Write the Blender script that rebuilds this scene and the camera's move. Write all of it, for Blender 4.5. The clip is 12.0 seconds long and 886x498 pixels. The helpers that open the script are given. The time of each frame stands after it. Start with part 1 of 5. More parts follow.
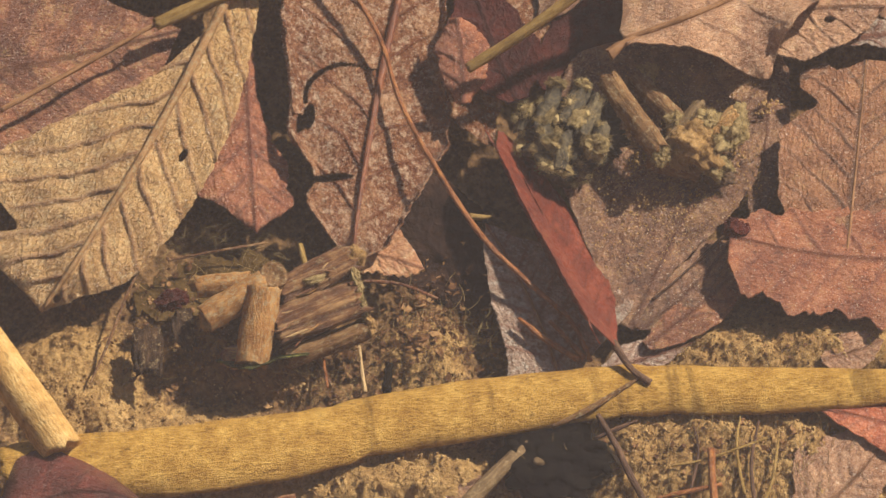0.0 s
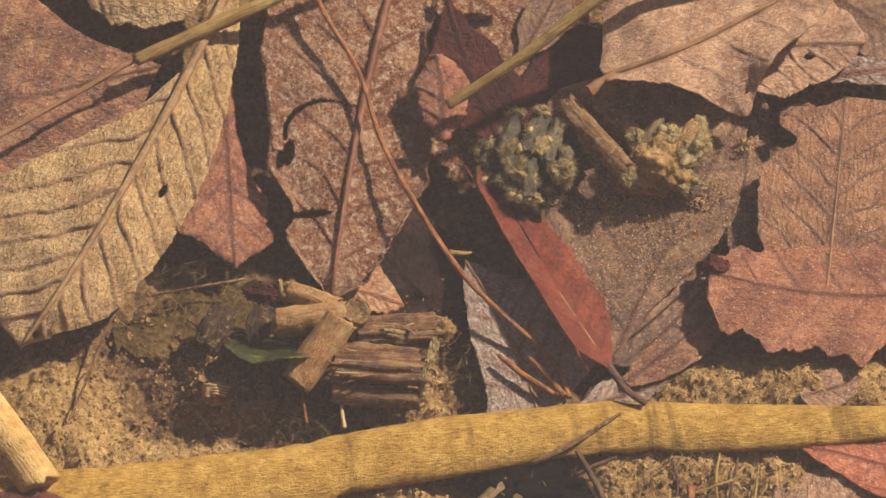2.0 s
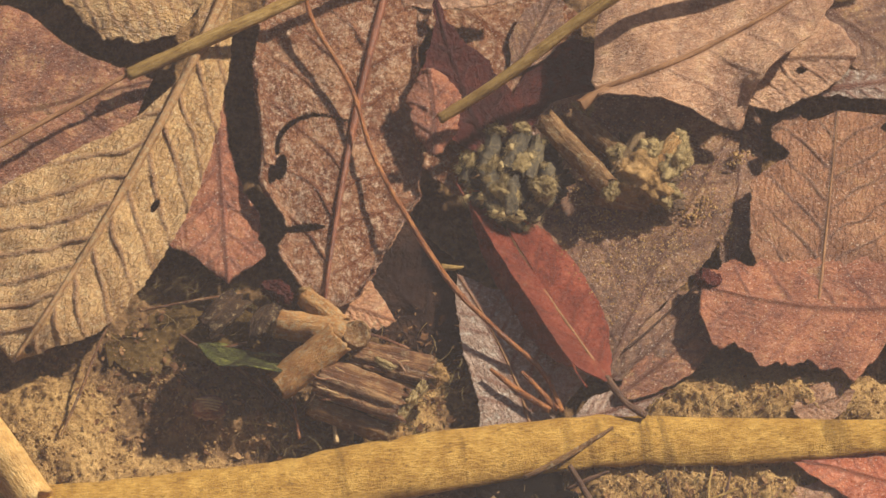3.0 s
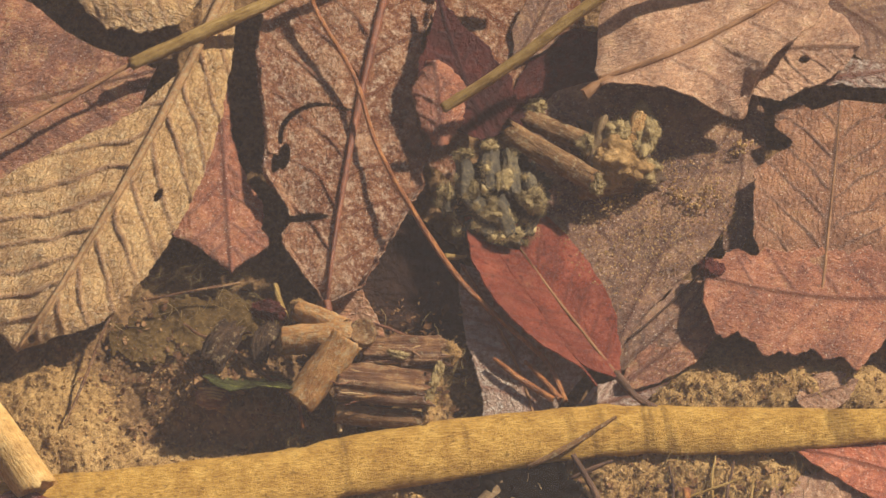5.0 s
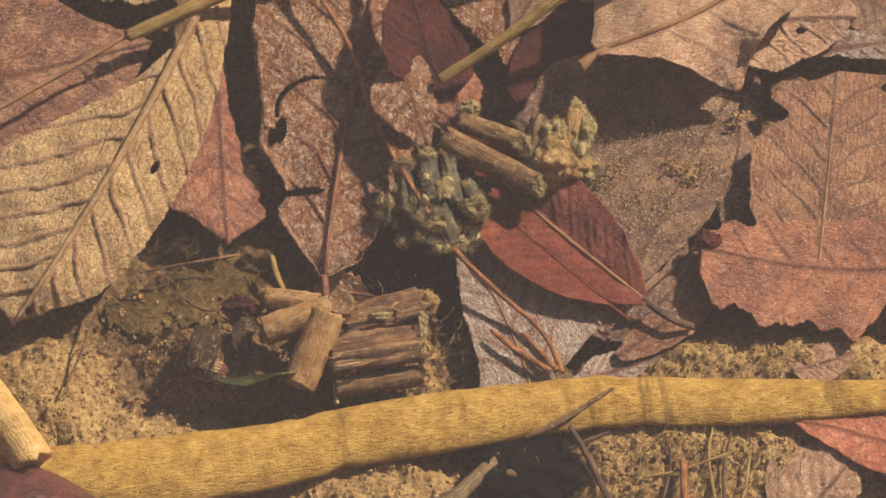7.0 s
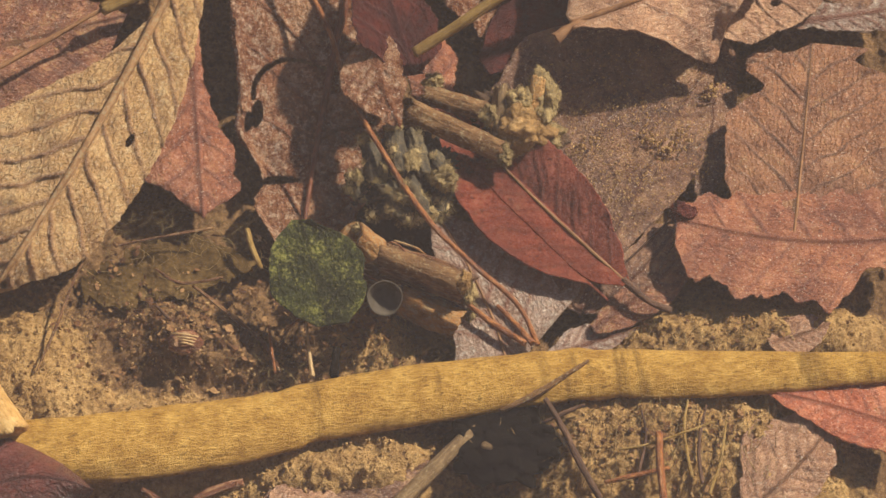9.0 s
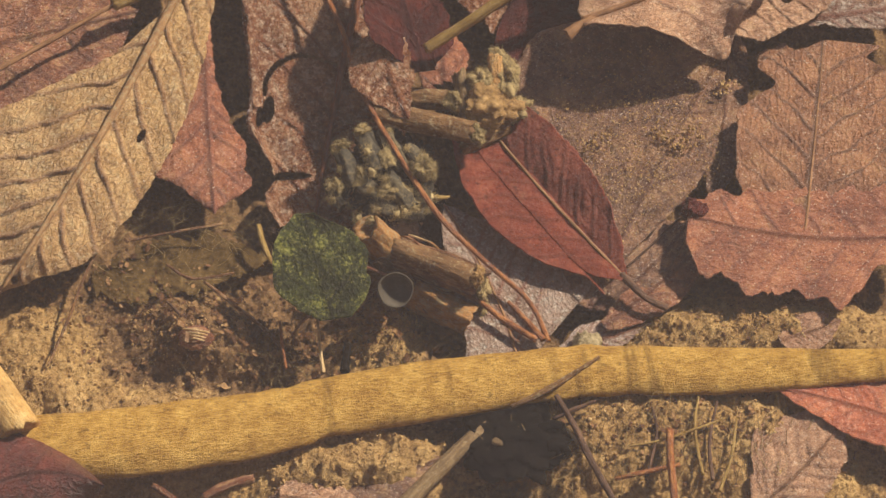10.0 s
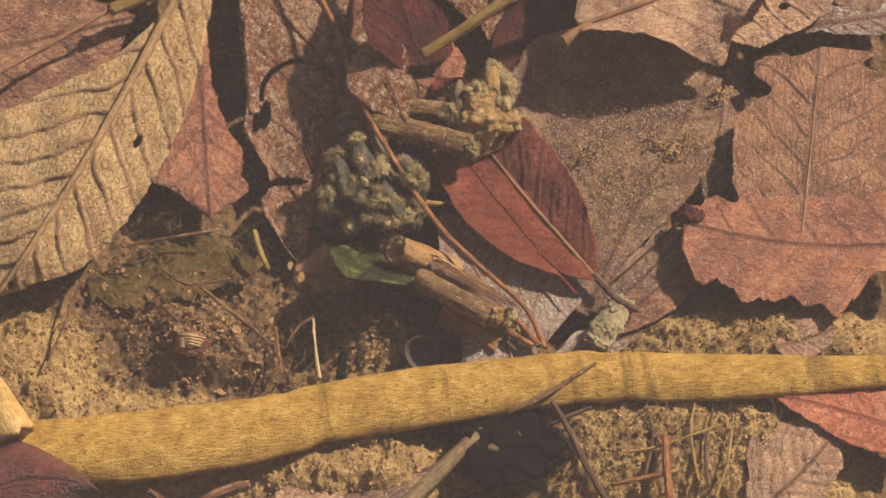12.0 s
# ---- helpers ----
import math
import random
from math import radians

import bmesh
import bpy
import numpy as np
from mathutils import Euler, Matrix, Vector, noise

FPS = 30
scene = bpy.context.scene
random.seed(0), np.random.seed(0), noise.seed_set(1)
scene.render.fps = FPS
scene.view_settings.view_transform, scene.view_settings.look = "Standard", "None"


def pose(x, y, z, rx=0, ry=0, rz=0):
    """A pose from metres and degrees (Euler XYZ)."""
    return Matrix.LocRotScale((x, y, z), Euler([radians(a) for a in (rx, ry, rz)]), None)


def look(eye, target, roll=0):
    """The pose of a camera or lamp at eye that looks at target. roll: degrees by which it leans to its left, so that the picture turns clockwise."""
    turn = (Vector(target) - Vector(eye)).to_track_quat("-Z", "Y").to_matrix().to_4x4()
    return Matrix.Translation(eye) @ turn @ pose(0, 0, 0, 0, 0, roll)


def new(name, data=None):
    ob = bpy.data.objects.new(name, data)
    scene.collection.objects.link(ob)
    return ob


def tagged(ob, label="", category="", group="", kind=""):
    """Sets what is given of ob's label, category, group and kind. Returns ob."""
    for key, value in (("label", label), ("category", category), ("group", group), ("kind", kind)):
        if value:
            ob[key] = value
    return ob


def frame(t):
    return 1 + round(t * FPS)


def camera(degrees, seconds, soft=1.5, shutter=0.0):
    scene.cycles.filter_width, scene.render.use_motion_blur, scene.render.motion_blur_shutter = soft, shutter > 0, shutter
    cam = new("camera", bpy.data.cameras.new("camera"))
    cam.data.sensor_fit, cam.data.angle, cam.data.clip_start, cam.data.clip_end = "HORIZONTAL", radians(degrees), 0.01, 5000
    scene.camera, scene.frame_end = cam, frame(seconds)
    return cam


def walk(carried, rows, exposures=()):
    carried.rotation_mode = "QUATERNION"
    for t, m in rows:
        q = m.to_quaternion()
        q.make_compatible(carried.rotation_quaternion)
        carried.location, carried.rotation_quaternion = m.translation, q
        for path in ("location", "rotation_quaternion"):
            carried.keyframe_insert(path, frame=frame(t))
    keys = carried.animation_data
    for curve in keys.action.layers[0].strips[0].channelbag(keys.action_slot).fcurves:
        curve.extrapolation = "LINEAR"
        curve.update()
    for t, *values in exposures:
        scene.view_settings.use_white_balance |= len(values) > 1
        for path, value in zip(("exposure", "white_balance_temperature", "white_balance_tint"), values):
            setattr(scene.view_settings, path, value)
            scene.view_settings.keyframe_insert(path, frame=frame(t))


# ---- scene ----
# The camera stands on the bank and looks down into shallow water.
DEGREES = 10.0
EYE = Vector((0.0, -0.34290, 0.59392))
cam = camera(DEGREES, 12.0, soft=1.5)
PATH = [
    (0, (-0.00525, -0.00495), -0.570),
    (0.5, (-0.00350, -0.00397), -0.273),
    (1, (-0.00229, -0.00294), 0.036),
    (1.5, (-0.00324, -0.00099), -0.131),
    (2, (-0.00253, 0.00073), -0.065),
    (2.5, (-0.00143, 0.00297), 0.014),
    (4.5, (-0.00190, 0.00292), -0.053),
    (5, (-0.00192, 0.00130), -0.077),
    (5.5, (0.00000, 0.00000), 0.000),
    (6, (0.00000, -0.00146), 0.040),
    (6.5, (-0.00070, -0.00178), -0.032),
    (7, (-0.00146, -0.00312), -0.093),
    (9, (0.00188, -0.00734), 0.308),
    (9.5, (0.00156, -0.00691), 0.481),
    (10, (0.00040, -0.00794), 0.209),
    (10.5, (-0.00104, -0.00898), -0.085),
    (11, (-0.00016, -0.00751), 0.016),
    (11.5, (0.00027, -0.00764), 0.149),
    (12, (0.00090, -0.00702), 0.383),
]
walk(cam, [(t, look(EYE, (x, y, 0.0), roll)) for t, (x, y), roll in PATH], exposures=[(0, 0.55), (7, 0.54), (9, 0.50), (12, 0.50)])

# ---- light: a clear day, sun beyond the pool and to the right ----
SUN_ELEVATION, SUN_AZIMUTH = 45.0, 56.0      # azimuth: degrees from +y towards +x
world = bpy.data.worlds.new("sky")
scene.world = world
world.use_nodes = True
wn = world.node_tree.nodes
sky = wn.new("ShaderNodeTexSky")
sky.sky_type, sky.sun_disc = "NISHITA", False
sky.sun_elevation, sky.sun_rotation = radians(SUN_ELEVATION), radians(SUN_AZIMUTH)
wn["Background"].inputs["Strength"].default_value = 0.07
world.node_tree.links.new(sky.outputs["Color"], wn["Background"].inputs["Color"])
sun_data = bpy.data.lights.new("sun", "SUN")
sun_data.energy, sun_data.angle, sun_data.color = 5.0, radians(1.8), (0.985, 0.86, 0.71)
sun = new("sun", sun_data)
e, z = radians(SUN_ELEVATION), radians(SUN_AZIMUTH)
sun.matrix_world = look(Vector((math.sin(z) * math.cos(e), math.cos(z) * math.cos(e), math.sin(e))), (0, 0, 0))


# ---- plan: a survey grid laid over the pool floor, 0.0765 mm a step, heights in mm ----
AXIS = -EYE.normalized()
RIGHT = Vector((1, 0, 0))
UP = RIGHT.cross(AXIS)
REACH = 784.0 / math.tan(radians(DEGREES / 2))


def spot(a, b, h=0.0):
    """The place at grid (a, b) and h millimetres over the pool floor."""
    way = AXIS + RIGHT * ((a - 784.0) / REACH) + UP * ((441.0 - b) / REACH)
    return EYE + way * ((h / 1000.0 - EYE.z) / way.z)


STEP = 0.12 / 1568


# ---- materials ----
def material(name):
    m = bpy.data.materials.new(name)
    m.use_nodes = True
    return m, m.node_tree.nodes, m.node_tree.links, m.node_tree.nodes["Principled BSDF"]


def add(nodes, kind, **values):
    n = nodes.new(kind)
    for key, value in values.items():
        n.inputs[key.replace("_", " ")].default_value = value
    return n


def coords(nodes, links, stretch=(1, 1, 1)):
    """Object coordinates in millimetres."""
    tc = nodes.new("ShaderNodeTexCoord")
    mp = nodes.new("ShaderNodeMapping")
    mp.inputs["Scale"].default_value = [1000 * k for k in stretch]
    links.new(tc.outputs["Object"], mp.inputs["Vector"])
    info = nodes.new("ShaderNodeObjectInfo")
    off = nodes.new("ShaderNodeVectorMath")
    off.operation = "SCALE"
    off.inputs[0].default_value = (37, 91, 53)
    links.new(info.outputs["Random"], off.inputs["Scale"])
    sm = nodes.new("ShaderNodeVectorMath")
    links.new(mp.outputs["Vector"], sm.inputs[0])
    links.new(off.outputs["Vector"], sm.inputs[1])
    return sm.outputs["Vector"]


def noise_tex(nodes, links, vec, scale, detail=4.0, rough=0.6):
    n = add(nodes, "ShaderNodeTexNoise", Scale=scale, Detail=detail, Roughness=rough)
    links.new(vec, n.inputs["Vector"])
    return n.outputs["Fac"]


def ramp(nodes, links, fac, stops):
    r = nodes.new("ShaderNodeValToRGB")
    el = r.color_ramp.elements
    while len(el) < len(stops):
        el.new(0.5)
    for k, (p, c) in zip(el, stops):
        k.position = p
        k.color = (*c, 1) if len(c) == 3 else c
    links.new(fac, r.inputs["Fac"])
    return r.outputs["Color"]


def mixed(nodes, links, fac, a, b, mode="MIX"):
    m = nodes.new("ShaderNodeMix")
    m.data_type, m.blend_type = "RGBA", mode
    for sock, v in ((m.inputs[0], fac), (m.inputs[6], a), (m.inputs[7], b)):
        if isinstance(v, (int, float)):
            sock.default_value = v
        elif isinstance(v, tuple):
            sock.default_value = (*v, 1)
        else:
            links.new(v, sock)
    return m.outputs[2]


def math_node(nodes, links, op, a, b=0.0):
    m = nodes.new("ShaderNodeMath")
    m.operation = op
    for sock, v in zip(m.inputs, (a, b)):
        if isinstance(v, (int, float)):
            sock.default_value = v
        else:
            links.new(v, sock)
    return m.outputs[0]


def bumped(nodes, links, bsdf, height, strength=0.6, mm=0.3):
    b = add(nodes, "ShaderNodeBump", Strength=strength, Distance=mm / 1000)
    links.new(height, b.inputs["Height"])
    links.new(b.outputs["Normal"], bsdf.inputs["Normal"])


def leaf_material(name, dark, mid, light, vein, dust=0.3, dust_color=(0.44, 0.31, 0.15), ladder=0.4, rough=0.36, spots=0.3, bump=0.45, painted_glint=0.45, mesh=0.13, cell=1.1, glow=0.0, gloss=0.75):
    """Sodden leaf: mottled blade, veins and their cross-bars, a net of fine veins (cell: its width in mm), dark decay
    spots, silt caught in the hollows, pale flecks coloured in for wet glints.
    """
    m, n, l, bsdf = material(name)
    v = coords(n, l)
    big = noise_tex(n, l, v, 0.16, 3)
    fine = noise_tex(n, l, v, 1.9, 5, 0.7)
    speck = noise_tex(n, l, v, 6.0, 3, 0.75)
    both = math_node(n, l, "ADD", math_node(n, l, "MULTIPLY", big, 0.5), math_node(n, l, "MULTIPLY", fine, 0.5))
    col = ramp(n, l, both, [(0.39, tuple(k * 0.8 for k in dark)), (0.5, mid), (0.60, tuple(min(0.8, k * 1.12) for k in light))])
    stain = ramp(n, l, noise_tex(n, l, v, 0.11, 5, 0.65), [(0.47, (0, 0, 0)), (0.62, (1, 1, 1))])
    col = mixed(n, l, math_node(n, l, "MULTIPLY", stain, 0.45), col, tuple(k * 0.9 for k in dark))
    # pale dusty flecks in the colour, doubling as wet highlights
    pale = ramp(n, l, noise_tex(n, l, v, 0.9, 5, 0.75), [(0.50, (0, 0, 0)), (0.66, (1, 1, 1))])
    col = mixed(n, l, math_node(n, l, "MULTIPLY", pale, min(1.0, painted_glint * 1.15)), col, tuple(min(0.8, 0.15 + k * 1.18) for k in light))
    warp = add(n, "ShaderNodeTexNoise", Scale=0.7 / cell, Detail=3.0)
    l.new(v, warp.inputs["Vector"])
    bent = n.new("ShaderNodeVectorMath")
    bent.operation = "MULTIPLY_ADD"
    l.new(warp.outputs["Color"], bent.inputs[0])
    bent.inputs[1].default_value = (1.5 * cell,) * 3
    l.new(v, bent.inputs[2])
    ridges = []
    for size in (1.0, 0.42):
        vor = add(n, "ShaderNodeTexVoronoi", Scale=1 / (cell * size))
        vor.feature = "DISTANCE_TO_EDGE"
        l.new(bent.outputs["Vector"], vor.inputs["Vector"])
        ridges.append(ramp(n, l, vor.outputs["Distance"], [(0.0, (1, 1, 1)), (0.16, (0, 0, 0))]))
    lines = math_node(n, l, "MAXIMUM", ridges[0], math_node(n, l, "MULTIPLY", ridges[1], 0.35))
    col = mixed(n, l, math_node(n, l, "MULTIPLY", lines, mesh), col, tuple(0.6 * a + 0.4 * b for a, b in zip(vein, dark)))
    at = n.new("ShaderNodeAttribute")
    at.attribute_name = "vein"
    net = n.new("ShaderNodeAttribute")
    net.attribute_name = "net"
    sep = n.new("ShaderNodeSeparateXYZ")
    l.new(net.outputs["Vector"], sep.inputs[0])
    cell = n.new("ShaderNodeTexWhiteNoise")
    cell.noise_dimensions = "1D"
    l.new(math_node(n, l, "FLOOR", sep.outputs["X"]), cell.inputs["W"])
    along = math_node(n, l, "ADD", math_node(n, l, "ADD", math_node(n, l, "MULTIPLY", sep.outputs["Y"], 1.05), math_node(n, l, "MULTIPLY", cell.outputs["Value"], 7.0)),
                      math_node(n, l, "MULTIPLY", noise_tex(n, l, v, 0.8, 3), 3.2))
    bar = math_node(n, l, "POWER", math_node(n, l, "MULTIPLY", math_node(n, l, "PINGPONG", along, 0.5), 2.0), 3.0)
    col = mixed(n, l, math_node(n, l, "MULTIPLY", bar, 0.35 * ladder), col, vein)
    spot_mask = ramp(n, l, noise_tex(n, l, v, 0.75, 4, 0.7), [(0.60, (0, 0, 0)), (0.68, (1, 1, 1))])
    col = mixed(n, l, math_node(n, l, "MULTIPLY", spot_mask, spots), col, tuple(k * 0.35 for k in dark))
    silt = math_node(n, l, "ADD", math_node(n, l, "MULTIPLY", noise_tex(n, l, v, 0.32, 5, 0.7), 0.5), math_node(n, l, "MULTIPLY", noise_tex(n, l, v, 2.6, 4, 0.7), 0.5))
    silt_mask = ramp(n, l, silt, [(0.62 - 0.22 * dust, (0, 0, 0)), (0.72 - 0.22 * dust, (1, 1, 1))])
    col = mixed(n, l, math_node(n, l, "MULTIPLY", silt_mask, min(1.0, 0.35 + dust)), col, dust_color)
    col = mixed(n, l, math_node(n, l, "MULTIPLY", at.outputs["Fac"], 0.85), col, vein)
    # pale grains; the same specks stand in for tiny wet sparkles
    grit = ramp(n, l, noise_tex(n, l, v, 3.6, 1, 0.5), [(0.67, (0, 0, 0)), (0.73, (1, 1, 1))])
    col = mixed(n, l, math_node(n, l, "MULTIPLY", grit, 0.6 if painted_glint > 0.15 else 0.06), col, (0.78, 0.66, 0.50))
    l.new(col, bsdf.inputs["Base Color"])
    height = math_node(n, l, "ADD", math_node(n, l, "ADD", math_node(n, l, "MULTIPLY", bar, ladder), math_node(n, l, "MULTIPLY", fine, 0.7)), math_node(n, l, "ADD", math_node(n, l, "MULTIPLY", speck, 0.35), math_node(n, l, "MULTIPLY", lines, 0.45 * mesh)))
    bumped(n, l, bsdf, height, 1.0, bump)
    l.new(ramp(n, l, speck, [(0.35, (rough * 0.55,) * 3), (0.65, (rough * 1.4,) * 3)]), bsdf.inputs["Roughness"])
    bsdf.inputs["Specular IOR Level"].default_value = gloss
    if glow:
        # light that comes through the blade from behind
        thin = n.new("ShaderNodeBsdfTranslucent")
        l.new(mixed(n, l, 0.5, col, light), thin.inputs["Color"])
        both_sides = add(n, "ShaderNodeMixShader", Fac=glow)
        l.new(bsdf.outputs[0], both_sides.inputs[1])
        l.new(thin.outputs[0], both_sides.inputs[2])
        l.new(both_sides.outputs[0], n["Material Output"].inputs["Surface"])
    return m


def fibre_material(name, dark, mid, light, along=(0.12, 1, 1), rough=0.6, bump=0.3, dust=0.0, bands=0.0, coarse=2.2, streak=0.55):
    """Stalks and twigs: fibres along local x, dark bands across."""
    m, n, l, bsdf = material(name)
    v = coords(n, l, along)
    fib = noise_tex(n, l, v, coarse, 5, 0.65)
    vo = coords(n, l)
    blot = noise_tex(n, l, vo, 0.35, 4, 0.65)
    speck = noise_tex(n, l, vo, 3.2, 3, 0.7)
    both = math_node(n, l, "ADD", math_node(n, l, "MULTIPLY", fib, streak), math_node(n, l, "MULTIPLY", blot, 1 - streak))
    col = ramp(n, l, both, [(0.36, dark), (0.5, mid), (0.62, light)])
    if bands:
        ring = noise_tex(n, l, coords(n, l, (1, 0.18, 0.12)), 0.22, 4, 0.6)
        col = mixed(n, l, math_node(n, l, "MULTIPLY", ramp(n, l, ring, [(0.60, (0, 0, 0)), (0.68, (1, 1, 1))]), bands), col, tuple(k * 0.45 for k in dark))
    pits = ramp(n, l, speck, [(0.62, (0, 0, 0)), (0.70, (1, 1, 1))])
    col = mixed(n, l, math_node(n, l, "MULTIPLY", pits, 0.45), col, tuple(k * 0.4 for k in dark))
    if bands:
        dots = ramp(n, l, noise_tex(n, l, coords(n, l, (0.6, 1, 1)), 1.9, 3, 0.6), [(0.59, (0, 0, 0)), (0.66, (1, 1, 1))])
        col = mixed(n, l, math_node(n, l, "MULTIPLY", dots, 0.6), col, tuple(k * 0.5 for k in dark))
    if dust:
        mask = ramp(n, l, noise_tex(n, l, vo, 1.3, 5, 0.75), [(0.60 - dust * 0.2, (0, 0, 0)), (0.7 - dust * 0.2, (1, 1, 1))])
        col = mixed(n, l, math_node(n, l, "MULTIPLY", mask, 0.8), col, (0.40, 0.31, 0.17))
    l.new(col, bsdf.inputs["Base Color"])
    bumped(n, l, bsdf, math_node(n, l, "ADD", fib, math_node(n, l, "MULTIPLY", speck, 0.6)), 0.9, bump * 1.6)
    bsdf.inputs["Roughness"].default_value = rough
    bsdf.inputs["Specular IOR Level"].default_value = 0.5 if rough < 0.45 else 0.2
    return m


def grain_material(name, dark, mid, light, scale=1.6, per_piece=0.0, bump=0.5, gloss=0.25):
    m, n, l, bsdf = material(name)
    v = coords(n, l)
    f = noise_tex(n, l, v, scale, 5, 0.7)
    g = noise_tex(n, l, v, scale * 0.12, 4, 0.6)
    both = math_node(n, l, "ADD", math_node(n, l, "MULTIPLY", f, 0.5), math_node(n, l, "MULTIPLY", g, 0.5))
    if per_piece:
        geo = n.new("ShaderNodeNewGeometry")
        rnd = math_node(n, l, "MULTIPLY", math_node(n, l, "SUBTRACT", geo.outputs["Random Per Island"], 0.5), per_piece)
        both = math_node(n, l, "ADD", both, rnd)
    col = ramp(n, l, both, [(0.34, dark), (0.5, mid), (0.64, light)])
    l.new(col, bsdf.inputs["Base Color"])
    bumped(n, l, bsdf, f, 0.8, bump)
    bsdf.inputs["Roughness"].default_value = 0.85
    bsdf.inputs["Specular IOR Level"].default_value = gloss
    return m


def floor_material():
    """Pool floor: dark mud, with tan silt where the attribute "silt" says that it lies heaped."""
    m, n, l, bsdf = material("pool_floor")
    v = coords(n, l)
    f = noise_tex(n, l, v, 1.1, 6, 0.72)
    g = noise_tex(n, l, v, 0.2, 4, 0.6)
    both = math_node(n, l, "ADD", math_node(n, l, "MULTIPLY", f, 0.6), math_node(n, l, "MULTIPLY", g, 0.4))
    tan = ramp(n, l, both, [(0.36, (0.17, 0.09, 0.03)), (0.47, (0.41, 0.245, 0.086)), (0.62, (0.66, 0.435, 0.17))])
    mud = ramp(n, l, both, [(0.36, (0.085, 0.045, 0.02)), (0.5, (0.23, 0.13, 0.054)), (0.64, (0.42, 0.25, 0.105))])
    at = n.new("ShaderNodeAttribute")
    at.attribute_name = "silt"
    share = ramp(n, l, math_node(n, l, "ADD", at.outputs["Fac"], math_node(n, l, "MULTIPLY", math_node(n, l, "SUBTRACT", f, 0.5), 0.8)), [(0.35, (0, 0, 0)), (0.6, (1, 1, 1))])
    l.new(mixed(n, l, share, mud, tan), bsdf.inputs["Base Color"])
    grains = noise_tex(n, l, v, 4.5, 3, 0.7)
    bumped(n, l, bsdf, math_node(n, l, "ADD", f, math_node(n, l, "MULTIPLY", grains, 0.45)), 1.0, 0.7)
    bsdf.inputs["Roughness"].default_value = 0.8
    bsdf.inputs["Specular IOR Level"].default_value = 0.3
    return m


def water_material():
    """Slightly cloudy water: clear, mirrored by the sky at a flat angle, with a thin veil of silt."""
    m, n, l, bsdf = material("water")
    n.remove(bsdf)
    out = n["Material Output"]
    clear = n.new("ShaderNodeBsdfTransparent")
    gloss = add(n, "ShaderNodeBsdfGlossy", Roughness=0.08)
    veil = n.new("ShaderNodeBsdfDiffuse")
    veil.inputs["Color"].default_value = (0.60, 0.50, 0.44, 1)
    fres = add(n, "ShaderNodeFresnel", IOR=1.33)
    tc = n.new("ShaderNodeTexCoord")
    wave = add(n, "ShaderNodeTexNoise", Scale=18.0, Detail=2.0)
    l.new(tc.outputs["Object"], wave.inputs["Vector"])
    b = add(n, "ShaderNodeBump", Strength=0.15, Distance=0.004)
    l.new(wave.outputs["Fac"], b.inputs["Height"])
    l.new(b.outputs["Normal"], gloss.inputs["Normal"])
    a = add(n, "ShaderNodeMixShader", Fac=0.045)
    l.new(clear.outputs[0], a.inputs[1])
    l.new(veil.outputs[0], a.inputs[2])
    c = n.new("ShaderNodeMixShader")
    l.new(fres.outputs[0], c.inputs["Fac"])
    l.new(a.outputs[0], c.inputs[1])
    l.new(gloss.outputs[0], c.inputs[2])
    l.new(c.outputs[0], out.inputs["Surface"])
    return m


ALDER = leaf_material("alder_underside", (0.37, 0.205, 0.072), (0.54, 0.33, 0.125), (0.66, 0.435, 0.19), (0.25, 0.115, 0.052), dust=0.45, dust_color=(0.62, 0.40, 0.165), ladder=0.4, spots=0.1, bump=0.5, mesh=0.34, cell=1.15)
# light tone and flecks raised to imitate this leaf's wet glints
BROWN = leaf_material("brown_leaf", (0.17, 0.06, 0.032), (0.36, 0.16, 0.08), (0.60, 0.36, 0.20), (0.20, 0.06, 0.025), dust=0.25, dust_color=(0.58, 0.37, 0.24), ladder=0.2, rough=0.2, bump=0.95, painted_glint=0.95, mesh=0.22, cell=1.3)
EMBER = leaf_material("ember_leaf", (0.34, 0.075, 0.03), (0.50, 0.13, 0.05), (0.60, 0.21, 0.09), (0.30, 0.08, 0.04), dust=0.25, dust_color=(0.55, 0.36, 0.16), ladder=0.2, spots=0.15)
PINK = leaf_material("pinkish_leaf", (0.31, 0.15, 0.08), (0.48, 0.26, 0.14), (0.62, 0.37, 0.205), (0.24, 0.11, 0.055), dust=0.34, dust_color=(0.56, 0.37, 0.17), ladder=0.25, spots=0.25, painted_glint=0.4, mesh=0.12, cell=0.8)
RUST = leaf_material("rust_leaf", (0.19, 0.056, 0.026), (0.36, 0.118, 0.05), (0.46, 0.19, 0.084), (0.16, 0.05, 0.03), dust=0.25, dust_color=(0.5, 0.30, 0.12), ladder=0.2, spots=0.6, painted_glint=0.28)
DUSTY = leaf_material("dusty_rust_leaf", (0.15, 0.046, 0.02), (0.275, 0.10, 0.044), (0.42, 0.18, 0.085), (0.14, 0.05, 0.03), dust=0.5, dust_color=(0.46, 0.28, 0.12), ladder=0.3, spots=0.4, bump=0.5, painted_glint=0.25)
RED = leaf_material("red_leaf", (0.17, 0.034, 0.02), (0.36, 0.075, 0.04), (0.46, 0.13, 0.07), (0.19, 0.05, 0.03), dust=0.26, dust_color=(0.42, 0.22, 0.10), ladder=0.1, rough=0.3, spots=0.75, bump=0.5, painted_glint=0.12, mesh=0.16, cell=1.6, glow=0.3, gloss=0.5)
